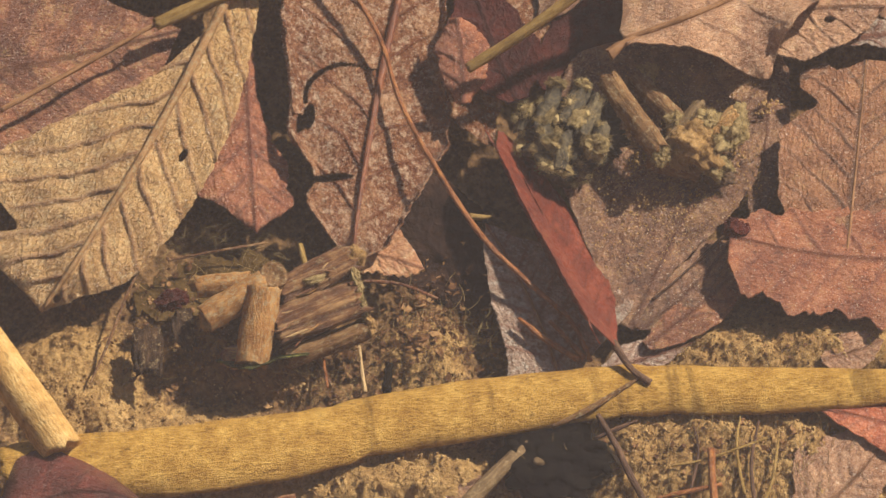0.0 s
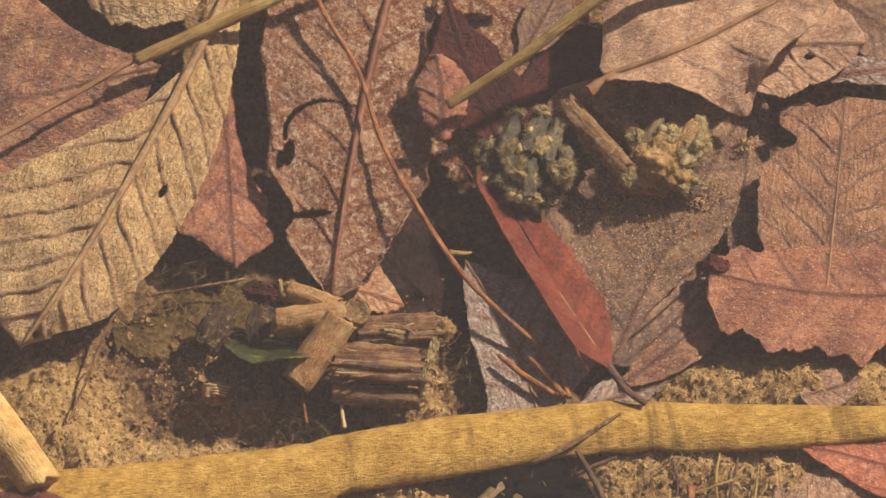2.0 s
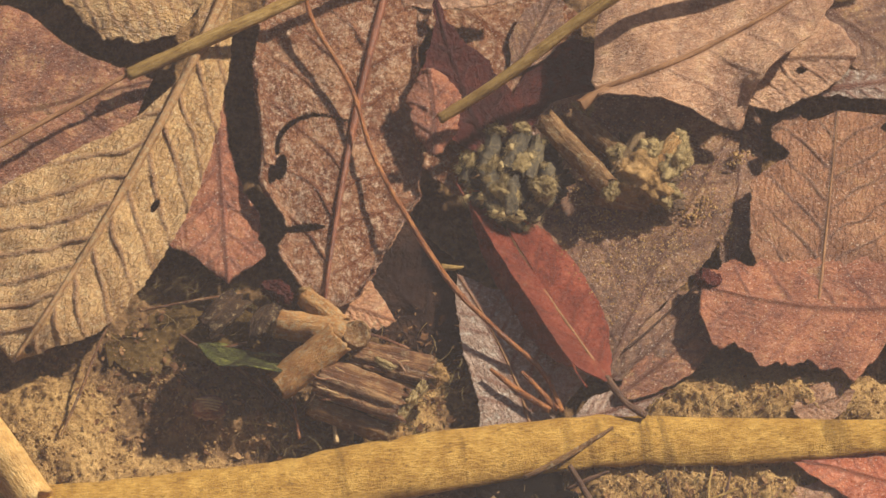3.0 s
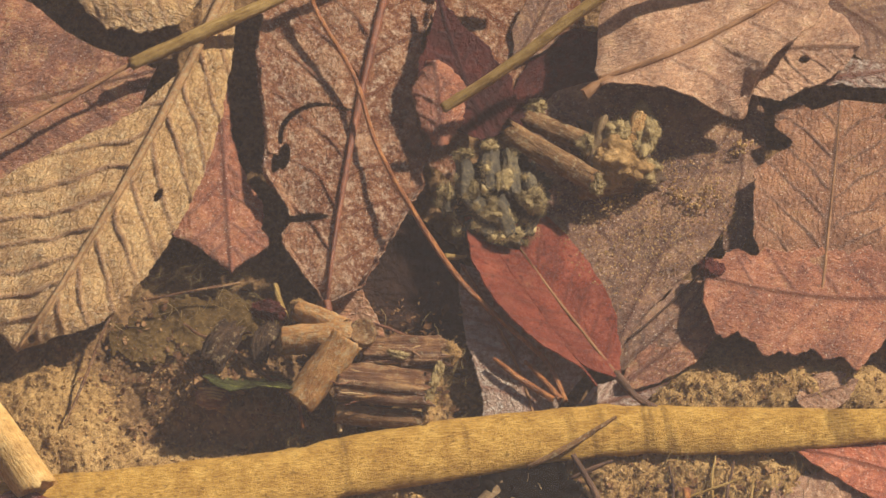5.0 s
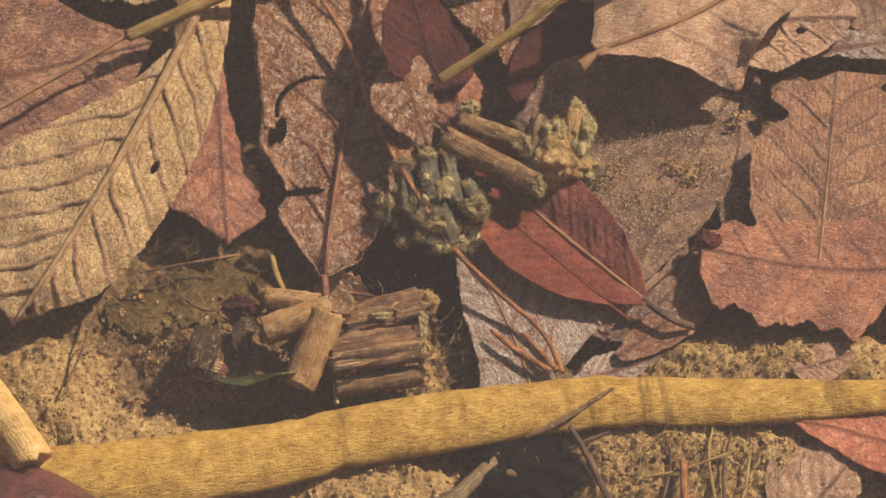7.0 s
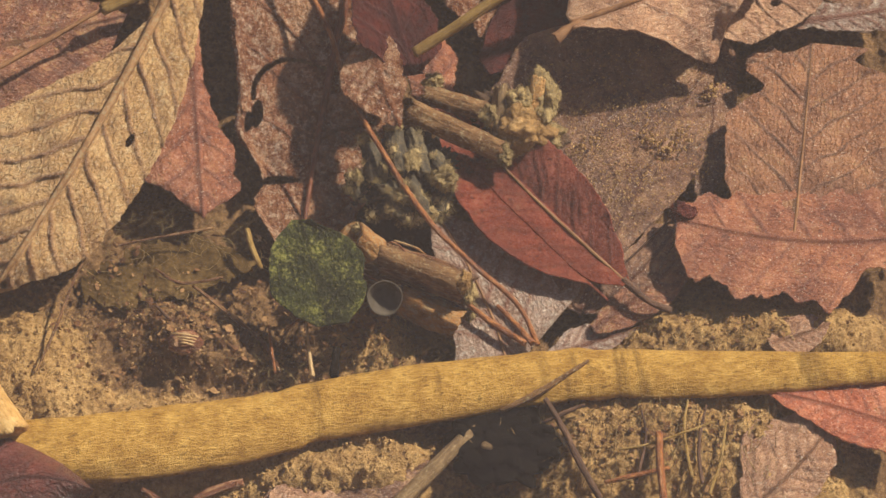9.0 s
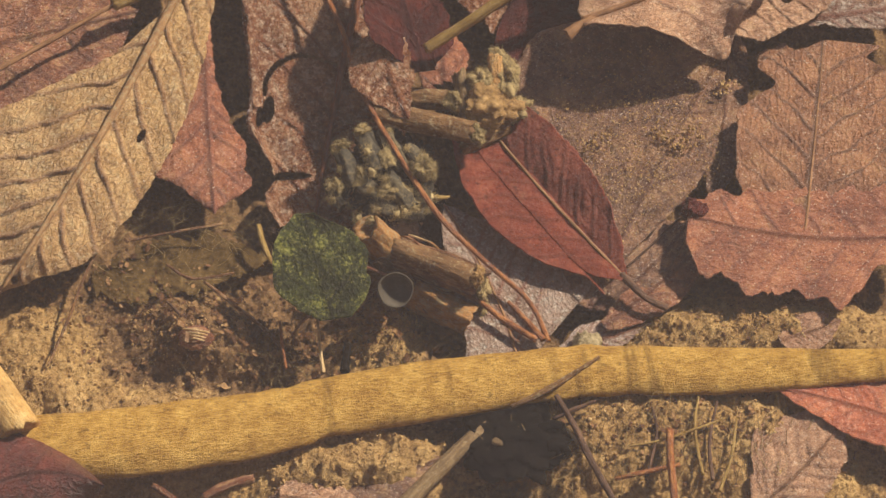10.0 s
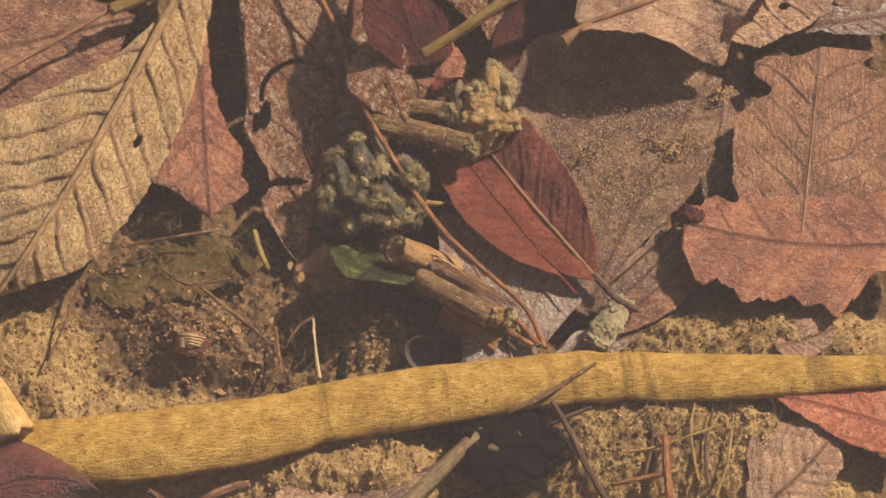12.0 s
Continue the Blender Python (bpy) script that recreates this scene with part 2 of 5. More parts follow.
# dark red of the leaf, deepened to stand for shade on the lifted one
DARKRED_SHADED = leaf_material("dark_red_leaf", (0.04, 0.008, 0.007), (0.075, 0.014, 0.011), (0.125, 0.028, 0.02), (0.06, 0.02, 0.02), dust=0.0, ladder=0.3, spots=0.5, painted_glint=0.05, gloss=0.2)
# brown leaf coloured near black, standing for the shade in the gap
SHADED_LEAF = leaf_material("leaf_darkened_for_shade", (0.016, 0.008, 0.006), (0.032, 0.016, 0.011), (0.06, 0.03, 0.02), (0.02, 0.01, 0.008), dust=0.0, ladder=0.2, spots=0.4, painted_glint=0.0, gloss=0.1)
CRIMSON = leaf_material("crimson_leaf", (0.065, 0.009, 0.006), (0.115, 0.017, 0.010), (0.165, 0.03, 0.018), (0.06, 0.012, 0.01), dust=0.0, ladder=0.4, spots=0.4, painted_glint=0.1)
TAWNY = leaf_material("tawny_leaf", (0.20, 0.076, 0.031), (0.32, 0.135, 0.055), (0.42, 0.20, 0.09), (0.10, 0.045, 0.025), dust=0.34, dust_color=(0.50, 0.31, 0.13), ladder=0.35, spots=0.45, painted_glint=0.3)
MURK = leaf_material("silted_dark_leaf", (0.105, 0.045, 0.022), (0.22, 0.102, 0.05), (0.34, 0.18, 0.086), (0.10, 0.036, 0.02), dust=0.36, dust_color=(0.48, 0.32, 0.125), ladder=0.15, spots=0.7, painted_glint=0.3, mesh=0.15, cell=0.9)
GREYLEAF = leaf_material("grey_leaf", (0.27, 0.175, 0.125), (0.47, 0.335, 0.25), (0.66, 0.51, 0.40), (0.26, 0.10, 0.065), dust=0.2, dust_color=(0.5, 0.36, 0.20), ladder=0.3, rough=0.2, bump=0.7, painted_glint=0.6, mesh=0.3, cell=0.55)
ORANGE = leaf_material("orange_leaf", (0.48, 0.20, 0.085), (0.62, 0.31, 0.14), (0.70, 0.42, 0.21), (0.35, 0.13, 0.06), dust=0.2, ladder=0.3)
GREEN = leaf_material("green_leaf", (0.022, 0.028, 0.009), (0.05, 0.06, 0.018), (0.11, 0.13, 0.03), (0.02, 0.024, 0.010), dust=0.5, dust_color=(0.44, 0.45, 0.10), ladder=0.3, painted_glint=0.1, glow=0.25, gloss=0.25)
RIB = fibre_material("leaf_rib", (0.16, 0.078, 0.036), (0.27, 0.14, 0.065), (0.38, 0.21, 0.10), bump=0.12)
ORANGERIB = fibre_material("orange_leaf_rib", (0.085, 0.024, 0.010), (0.19, 0.058, 0.022), (0.29, 0.105, 0.042), along=(0.3, 1, 1), rough=0.4, bump=0.15)
STRAW = fibre_material("straw", (0.29, 0.148, 0.024), (0.48, 0.278, 0.056), (0.64, 0.40, 0.096), along=(0.3, 1, 1), bump=0.26, bands=0.6, coarse=3.0, streak=0.45)
GOLD = fibre_material("golden_straw", (0.40, 0.215, 0.06), (0.60, 0.37, 0.125), (0.70, 0.49, 0.20), along=(0.2, 1, 1), bump=0.15, bands=0.25, coarse=2.6, streak=0.4)
DULL = fibre_material("grey_tan_stick", (0.11, 0.068, 0.032), (0.22, 0.145, 0.07), (0.33, 0.23, 0.115), along=(0.12, 1, 1), bump=0.25, dust=0.3)
CORK = fibre_material("velvety_brown_stick", (0.085, 0.042, 0.018), (0.19, 0.10, 0.042), (0.30, 0.175, 0.075), along=(0.2, 1, 1), rough=0.75, bump=0.3, dust=0.35, coarse=2.0)
AMBER = fibre_material("amber_stick", (0.36, 0.17, 0.05), (0.58, 0.33, 0.12), (0.72, 0.50, 0.22), along=(0.25, 1, 1), rough=0.5, bump=0.5, dust=0.3, coarse=1.6)
PALE = fibre_material("pale_straw", (0.46, 0.29, 0.13), (0.62, 0.43, 0.21), (0.70, 0.52, 0.28))
OLIVE = fibre_material("olive_stalk", (0.20, 0.115, 0.03), (0.35, 0.225, 0.068), (0.48, 0.33, 0.12))
TWIG = fibre_material("orange_twig", (0.12, 0.036, 0.012), (0.30, 0.105, 0.03), (0.50, 0.215, 0.062), along=(0.35, 1, 1), rough=0.32, bump=0.3)
ALDERRIB = fibre_material("alder_rib", (0.20, 0.105, 0.045), (0.33, 0.185, 0.08), (0.44, 0.27, 0.13), bump=0.2, dust=0.5)
DARKTWIG = fibre_material("dark_twig", (0.05, 0.025, 0.018), (0.10, 0.055, 0.035), (0.18, 0.10, 0.06), bump=0.2)
DARKBARK = fibre_material("dark_bark", (0.022, 0.012, 0.008), (0.052, 0.029, 0.017), (0.12, 0.07, 0.036), along=(0.1, 1, 1), rough=0.5, bump=0.5, dust=0.25)
BARK = fibre_material("case_stick", (0.055, 0.02, 0.008), (0.175, 0.072, 0.027), (0.46, 0.27, 0.115), along=(0.07, 1, 1), rough=0.36, dust=0.2, bump=0.5, coarse=1.6)
TANSTICK = fibre_material("tan_case_stick", (0.21, 0.095, 0.032), (0.36, 0.178, 0.06), (0.50, 0.285, 0.105), along=(0.3, 1, 1), rough=0.7, dust=0.5, bump=0.25, coarse=1.6)
REDSTICK = fibre_material("red_case_stick", (0.06, 0.018, 0.009), (0.24, 0.085, 0.036), (0.62, 0.40, 0.20), along=(0.06, 1, 1), rough=0.38, dust=0.1, bump=0.5, coarse=1.2)
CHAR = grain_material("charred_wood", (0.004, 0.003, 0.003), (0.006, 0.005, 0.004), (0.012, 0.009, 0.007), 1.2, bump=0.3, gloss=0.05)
SILT = floor_material()
CRUMB = grain_material("silt_crumbs", (0.22, 0.125, 0.045), (0.42, 0.26, 0.10), (0.64, 0.44, 0.20), 1.5, 0.2)
ALGAE = grain_material("algae", (0.17, 0.125, 0.055), (0.40, 0.30, 0.135), (0.64, 0.50, 0.24), 1.2, 0.22)
FLECK = grain_material("leaf_flecks", (0.07, 0.032, 0.015), (0.19, 0.09, 0.038), (0.36, 0.21, 0.09), 1.2, 0.34)
SLATE = grain_material("slate_bits", (0.03, 0.026, 0.02), (0.082, 0.07, 0.05), (0.22, 0.175, 0.095), 1.5, 0.2, bump=0.6)
DEBRIS = grain_material("brown_debris", (0.05, 0.03, 0.02), (0.12, 0.075, 0.045), (0.24, 0.15, 0.09), 1.2, 0.2)
ALGAEMAT = grain_material("algae_mat", (0.055, 0.034, 0.013), (0.115, 0.072, 0.027), (0.22, 0.145, 0.058), 1.3, bump=0.5, gloss=0.03)
HAIR = grain_material("root_hair", (0.10, 0.06, 0.025), (0.22, 0.15, 0.06), (0.36, 0.26, 0.11), 0.8, 0.4)
CREAM = grain_material("cream_grit", (0.20, 0.15, 0.075), (0.40, 0.32, 0.175), (0.60, 0.50, 0.30), 1.8, 0.2, bump=0.5)
SHELL = grain_material("shell", (0.05, 0.04, 0.028), (0.09, 0.076, 0.055), (0.16, 0.135, 0.10), 0.9, bump=0.15)
WATER = water_material()


# ---- builders ----
def fill(name, verts, faces, mat, parent=None, smooth=True):
    me = bpy.data.meshes.new(name)
    me.from_pydata([tuple(v) for v in verts], [], faces)
    me.update()
    if smooth:
        me.polygons.foreach_set("use_smooth", [True] * len(me.polygons))
    me.materials.append(mat)
    ob = new(name, me)
    if parent:
        ob.parent = parent
    return ob


def smooth_line(values, n):
    """A cubic through evenly spaced values, sampled n times."""
    v = np.asarray(values, float)
    k = len(v)
    x = np.linspace(0, k - 1, n)
    i = np.clip(x.astype(int), 0, k - 2)
    f = (x - i).reshape(-1, *([1] * (v.ndim - 1)))
    p0, p1, p2, p3 = v[np.maximum(i - 1, 0)], v[i], v[i + 1], v[np.minimum(i + 2, k - 1)]
    return 0.5 * (2 * p1 + (p2 - p0) * f + (2 * p0 - 5 * p1 + 4 * p2 - p3) * f * f + (3 * p1 - p0 - 3 * p2 + p3) * f ** 3)


def leaf_blade(name, base, tip, bow, left, right, mat, rise=(0, 0), arch=0.0, cup=0.0, fold=(0.0, 0.0), curl=0.0, wave=0.5,
               veins=8, slant=0.9, relief=0.35, ragged=1.0, holes=(), thick=0.18, seed=1, rows=120, cols=64, parent=None, centre=None, rib=0.0, rib_mat=None, vein_width=4.0, crumple=0.16, droop=None, tears=(), mid_vein=1.0):
    """A leaf blade along its midrib. left, right: half-widths from base to tip in grid steps; rise: heights of base and tip;
    arch lifts the middle, cup the margins, fold tilts the halves, curl rolls the margin; holes: (along 0-1, across -1 to 1, radius, radius);
    tears: (list of (along, across), width), a slit through those places."""
    base, tip = np.array(base, float), np.array(tip, float)
    chord = tip - base
    size = np.hypot(*chord)
    d = chord / size
    side = np.array((-d[1], d[0]))
    s = np.linspace(0, 1, rows)
    lw, rw = np.maximum(smooth_line(left, rows), 0.6), np.maximum(smooth_line(right, rows), 0.6)
    for k in range(rows):
        x = s[k] * size
        for w, o in ((lw, 0.0), (rw, 50.0)):
            w[k] += ragged * (noise.noise((x * 0.035, o, seed)) * 6 + noise.noise((x * 0.13, o, seed + 7)) * 3.0) * min(1, w[k] / 12)
    v = np.linspace(-1, 1, cols)
    v = np.sign(v) * np.abs(v) ** 0.85
    verts, vein, across, net, spine = [], [], [], [], []
    origin = spot(*centre) if centre else spot(*((base + tip) / 2), min(rise))
    spacing = size / (veins + 1)
    for i in range(rows):
        for t in v:
            w = lw[i] if t > 0 else rw[i]
            y = w * t
            x = s[i] * size
            a, b = base + d * x + side * (bow * 4 * s[i] * (1 - s[i]) + y)
            ph = (x - abs(y) * slant + 0.0012 * slant * y * y + 13 * noise.noise((a * 0.010, b * 0.010, seed)) + 9 * noise.noise((a * 0.022, b * 0.022, seed + 4))) / spacing + (0.33 if t > 0 else 0.0)
            dist = abs(ph - round(ph)) * spacing
            sec = math.exp(-(dist / vein_width) ** 2) * min(1.0, abs(y) / 10) * (1 - 0.45 * abs(t)) if 0.3 < ph < veins + 0.9 else 0.0
            mid = mid_vein * math.exp(-(y / (7.0 - 4 * s[i])) ** 2)
            f = min(1.0, max(mid, sec))
            edge = max(0.0, abs(t) - 0.86) / 0.14
            h = rise[0] + (rise[1] - rise[0]) * s[i] + arch * 4 * s[i] * (1 - s[i]) + cup * t * t
            if droop and t > 0:
                h -= droop[2] * t * t * math.exp(-((s[i] - droop[0]) / droop[1]) ** 2)
            h += (fold[0] * t if t > 0 else -fold[1] * t) + curl * edge * edge
            h += wave * (noise.noise((a * 0.006, b * 0.006, seed * 3.1)) * 1.6 + noise.noise((a * 0.02, b * 0.02, seed * 1.7)) * 0.6)
            h += crumple * (noise.noise((a * 0.045, b * 0.045, seed * 2.3)) + 0.5 * noise.noise((a * 0.1, b * 0.1, seed * 5.1)))
            bulge = (0.5 - 0.5 * math.cos(2 * math.pi * ph)) if abs(t) < 0.97 else 0.5
            h += relief * (f * 0.8 + 0.35 * bulge * min(1, abs(y) / 25))
            verts.append(spot(a, b, h) - origin)
            vein.append(f)
            net.append((ph + (40 if t > 0 else 0), y * STEP * 1000, 0.0))
            across.append((x, y))
        if rib:
            k = i * cols + cols // 2
            spine.append((Vector(verts[k]) + Vector(verts[k - 1])) / 2)
    slits = []
    for line, wide in tears:
        at = smooth_line([(k * size, o * (lw if o > 0 else rw)[int(k * (rows - 1))]) for k, o in line], 40)
        slits.append((at, wide * np.sin(np.pi * np.linspace(0.08, 0.75, 40)) ** 0.7))
    faces = []
    for i in range(rows - 1):
        for j in range(cols - 1):
            q = (i * cols + j, i * cols + j + 1, (i + 1) * cols + j + 1, (i + 1) * cols + j)
            cx, cy = (across[q[0]][0] + across[q[2]][0]) / 2, (across[q[0]][1] + across[q[2]][1]) / 2
            gone = False
            for hs, hv, ra, rb in holes:
                k = int(hs * (rows - 1))
                hy = hv * (lw[k] if hv > 0 else rw[k])
                wob = 1 + 0.5 * noise.noise((cx * 0.05, cy * 0.05, seed + 9))
                if ((cx - hs * size) / ra) ** 2 + ((cy - hy) / rb) ** 2 < wob:
                    gone = True
            for at, wide in slits:
                if abs(cx - at[20][0]) < 120 and (np.hypot(at[:, 0] - cx, at[:, 1] - cy) < wide).any():
                    gone = True
            if not gone:
                faces.append(q)
    ob = fill(name, verts, faces, mat, parent)
    vein_at = ob.data.attributes.new("vein", "FLOAT", "POINT")
    vein_at.data.foreach_set("value", vein)
    bars = ob.data.attributes.new("net", "FLOAT_VECTOR", "POINT")
    bars.data.foreach_set("vector", [k for q in net for k in q])
    if rib:
        line = [p + Vector((0, 0, rib * 0.35 * STEP)) for p in spine[::4]]
        tube_along("midrib", line, [rib, rib * 0.8, rib * 0.35], rib_mat or RIB, ob, Vector((0, 0, 0)), sides=10, steps=60, lumps=0.05, seed=seed)
    if not parent:
        ob.location = origin
    sol = ob.modifiers.new("thickness", "SOLIDIFY")
    sol.thickness, sol.offset = thick / 1000, 0
    return ob


def tube(name, line, radii, mat, parent=None, sides=14, steps=40, flute=0.0, lumps=0.04, seed=1, centre=None, flat=1.0, hollow=0.0, ridge=0.0, fray=0.5):
    """A stalk through grid places (a, b, h); radii in grid steps along it; flute, ridge: depth of even and uneven lengthwise ribs."""
    return tube_along(name, [spot(*p) for p in line], radii, mat, parent, spot(*centre) if centre else None, sides, steps, flute, lumps, seed, flat, hollow, ridge, fray)


def tube_along(name, line, radii, mat, parent, origin, sides=14, steps=40, flute=0.0, lumps=0.04, seed=1, flat=1.0, hollow=0.0, ridge=0.0, fray=0.5):
    pts = smooth_line([tuple(p) for p in line], steps)
    rad = np.interp(np.linspace(0, 1, steps), np.linspace(0, 1, len(radii)), radii) * STEP
    if origin is None:
        origin = Vector(pts[steps // 2])
    first, last = Vector(pts[0]), Vector(pts[-1])
    turn = (last - first).to_track_quat("X", "Z").to_matrix()
    back = turn.inverted()
    middle = Vector(pts[steps // 2])
    verts, faces = [], []
    for i in range(steps):
        p = Vector(pts[i])
        t = (Vector(pts[min(i + 1, steps - 1)]) - Vector(pts[max(i - 1, 0)])).normalized()
        u = t.cross(Vector((0, 0, 1)))
        u = u.normalized() if u.length > 1e-6 else Vector((1, 0, 0))
        w = u.cross(t)
        for k in range(sides):
            g = 2 * math.pi * k / sides
            r = rad[i] * (1 + flute * math.cos(g * 5 + seed) + lumps * 3 * noise.noise((i * 0.35, math.cos(g) * 1.5 + seed * 5, math.sin(g) * 1.5)))
            if ridge:
                f = i / steps
                r *= 1 + ridge * (1.3 * noise.noise((math.cos(g) * 2.2 + seed, math.sin(g) * 2.2, f * 0.9)) + 0.9 * noise.noise((math.cos(g) * 6.5, math.sin(g) * 6.5 + seed, f * 2.2)))
            end = 0.0
            if i in (0, steps - 1):
                end = rad[i] * fray * noise.noise((math.cos(g) * 2.5, math.sin(g) * 2.5, seed + i)) * (1 if i else -1)
            verts.append(back @ (p + u * (r * math.cos(g)) + w * (r * flat * math.sin(g)) + t * end - middle))
    for i in range(steps - 1):
        for k in range(sides):
            j = (k + 1) % sides
            faces.append((i * sides + k, i * sides + j, (i + 1) * sides + j, (i + 1) * sides + k))
    for i, s in ((0, 1), (steps - 1, -1)):
        ring = [Vector(verts[i * sides + k]) for k in range(sides)]
        mid = sum(ring, Vector()) / sides
        deep = Vector((s * rad[i] * (0.25 + 2 * hollow), 0, 0))
        lip = len(verts)
        verts.extend(mid + (q - mid) * 0.72 + deep * 0.15 for q in ring)
        c = len(verts)
        verts.append(mid + deep)
        for k in range(sides):
            j = (k + 1) % sides
            o, q = (j, k) if s > 0 else (k, j)
            faces.append((i * sides + q, i * sides + o, lip + o, lip + q)[::-1])
            faces.append((c, lip + o, lip + q))
    ob = fill(name, verts, faces, mat, parent)
    place = middle if parent is None else middle - origin
    ob.matrix_local = Matrix.Translation(place) @ turn.to_4x4()
    return ob


def ball(level):
    bm = bmesh.new()
    bmesh.ops.create_icosphere(bm, subdivisions=level, radius=1.0)
    v = np.array([k.co[:] for k in bm.verts])
    f = [tuple(k.index for k in p.verts) for p in bm.faces]
    bm.free()
    return v, f


BALL1, BALL2, BALL3, BALL4 = ball(1), ball(2), ball(3), ball(5)


def crumbs(name, places, mat, parent=None, origin=None, level=1, flat=0.7):
    """Many small uneven lumps in one mesh. places: (point, radius in mm)."""
    rng = np.random.default_rng(len(places))
    bv, bf = (BALL1, BALL2, BALL3)[level - 1]
    verts, faces = [], []
    o = origin or Vector((0, 0, 0))
    for p, r in places:
        k = len(verts)
        m = Matrix.LocRotScale(Vector(p) - o, Euler(rng.uniform(0, 6.3, 3)), Vector((1, rng.uniform(0.6, 1.1), rng.uniform(0.5, 1.0))) * (r / 1000))
        jig = 1 + rng.uniform(-0.28, 0.28, len(bv))
        verts.extend((m @ Vector(q * j)) for q, j in zip(bv, jig))
        faces.extend(tuple(i + k for i in f) for f in bf)
    return fill(name, verts, faces, mat, parent, smooth=level > 1)


def lump(name, at, radii, mat, parent, centre, rough=0.35, freq=0.9, seed=1):
    """One uneven lump at grid at, radii in grid steps (a, b, height)."""
    bv, bf = BALL4
    c = spot(*at) - spot(*centre)
    verts = []
    o = Vector((seed * 3.3, seed * 2.1, 0))
    for q in bv:
        k = 1 + rough * (noise.noise(Vector(q * freq * 1.4) + o) + 0.6 * noise.noise(Vector(q * freq * 4) + o) + 0.7 * (0.4 - noise.voronoi(Vector(q * freq * 2.6) + o)[0][0]))
        verts.append(c + Vector((q[0] * radii[0], q[1] * radii[1], q[2] * radii[2])) * (k * STEP))
    return fill(name, verts, bf, mat, parent)


def fuzz(name, at, radii, mat, parent, centre, count=60, size=0.32, seed=1, threads=3.0, core_mesh=None):
    """A tuft of algae: an uneven core set with crumbs and short threads."""
    rng = np.random.default_rng(seed)
    c = spot(*at) - spot(*centre)
    verts, faces = [], []
    bv, bf = core_mesh or BALL4
    for q in bv:
        o = Vector((seed * 3.3, seed * 1.7, 0))
        k = 0.85 + 0.5 * noise.noise(Vector(q * 1.5) + o) + 0.35 * (0.5 - noise.voronoi(Vector(q * 2.6) + o)[0][0]) + 0.22 * (0.5 - noise.voronoi(Vector(q * 6.5) + o)[0][0])
        verts.append(c + Vector((q[0] * radii[0], q[1] * radii[1], q[2] * radii[2])) * (k * STEP))
    faces.extend(bf)
    core = len(verts)
    roots = list(verts)
    if core_mesh:
        verts = [c + (q - c) * 0.55 for q in verts]
    b1, f1 = BALL1
    for _ in range(count):
        root = roots[rng.integers(core)]
        if core_mesh:
            root = c + (root - c) * rng.uniform(0.5, 1.05)
        m = Matrix.LocRotScale(root, Euler(rng.uniform(0, 6.3, 3)), Vector((1, rng.uniform(0.5, 1), rng.uniform(0.5, 1))) * (size * (0.2 + 0.6 * rng.random() ** 2) / 1000))
        k = len(verts)
        verts.extend(m @ Vector(q * (1 + rng.uniform(-0.3, 0.3))) for q in b1)
        faces.extend(tuple(i + k for i in f) for f in f1)
    for _ in range(int(count * threads)):
        root = roots[rng.integers(core)]
        way = ((root - c).normalized() + Vector(rng.normal(size=3)) * 0.5).normalized()
        long, thin = size * (1.5 + 3.8 * rng.random()) / 1000, size * 0.15 / 1000
        u = way.cross(Vector((0.3, 0.5, 0.8))).normalized()
        w = way.cross(u)
        bend = u * rng.normal() * 0.25 + w * rng.normal() * 0.25
        k = len(verts)
        for f, s in ((0.0, 1.0), (0.55, 0.8), (1.0, 0.3)):
            p = root + (way + bend * f) * (long * f)
            verts.extend((p + u * (thin * s), p - u * (thin * s * 0.5) + w * (thin * s * 0.87), p - u * (thin * s * 0.5) - w * (thin * s * 0.87)))
        for r in (0, 3):
            for i in range(3):
                j = (i + 1) % 3
                faces.append((k + r + i, k + r + j, k + r + 3 + j, k + r + 3 + i))
    return fill(name, verts, faces, mat, parent)


def thing(name, at, label, category, group=""):
    ob = new(name)
    ob.location = spot(*at)
    ob.empty_display_size = 0.01
    return tagged(ob, label, category, group)


def hairs(name, regions, mat, label, category, thin=0.045, sides=4, steps=7, seed=1):
    """Many fine filaments in one mesh. regions: (a, b, spread a, spread b, height, count, length in mm, heading in degrees, scatter)."""
    rng = np.random.default_rng(seed)
    verts, faces = [], []
    for a, b, sa, sb, h, count, length, heading, scatter in regions:
        for _ in range(count):
            p = spot(a + rng.normal() * sa, b + rng.normal() * sb, h + rng.normal() * 0.8)
            g = radians(heading + rng.normal() * scatter)
            size = length * (0.4 + rng.random()) / 1000
            bend, lift = rng.normal() * 0.4, rng.normal() * 0.25
            r = thin * (0.6 + 0.8 * rng.random()) / 1000
            k0 = len(verts)
            for i in range(steps):
                t = Vector((math.cos(g), math.sin(g), lift))
                u = Vector((-math.sin(g), math.cos(g), 0))
                rr = r * (1 - 0.6 * i / steps)
                for k in range(sides):
                    q = 2 * math.pi * k / sides
                    verts.append(p + u * (rr * math.cos(q)) + Vector((0, 0, rr * math.sin(q))))
                p = p + t * (size / steps)
                g += bend / steps * 2 + rng.normal() * 0.18
                lift += rng.normal() * 0.1
            for i in range(steps - 1):
                for k in range(sides):
                    j = (k + 1) % sides
                    faces.append((k0 + i * sides + k, k0 + i * sides + j, k0 + (i + 1) * sides + j, k0 + (i + 1) * sides + k))
    return tagged(fill(name, verts, faces, mat), label, category, kind="stuff")


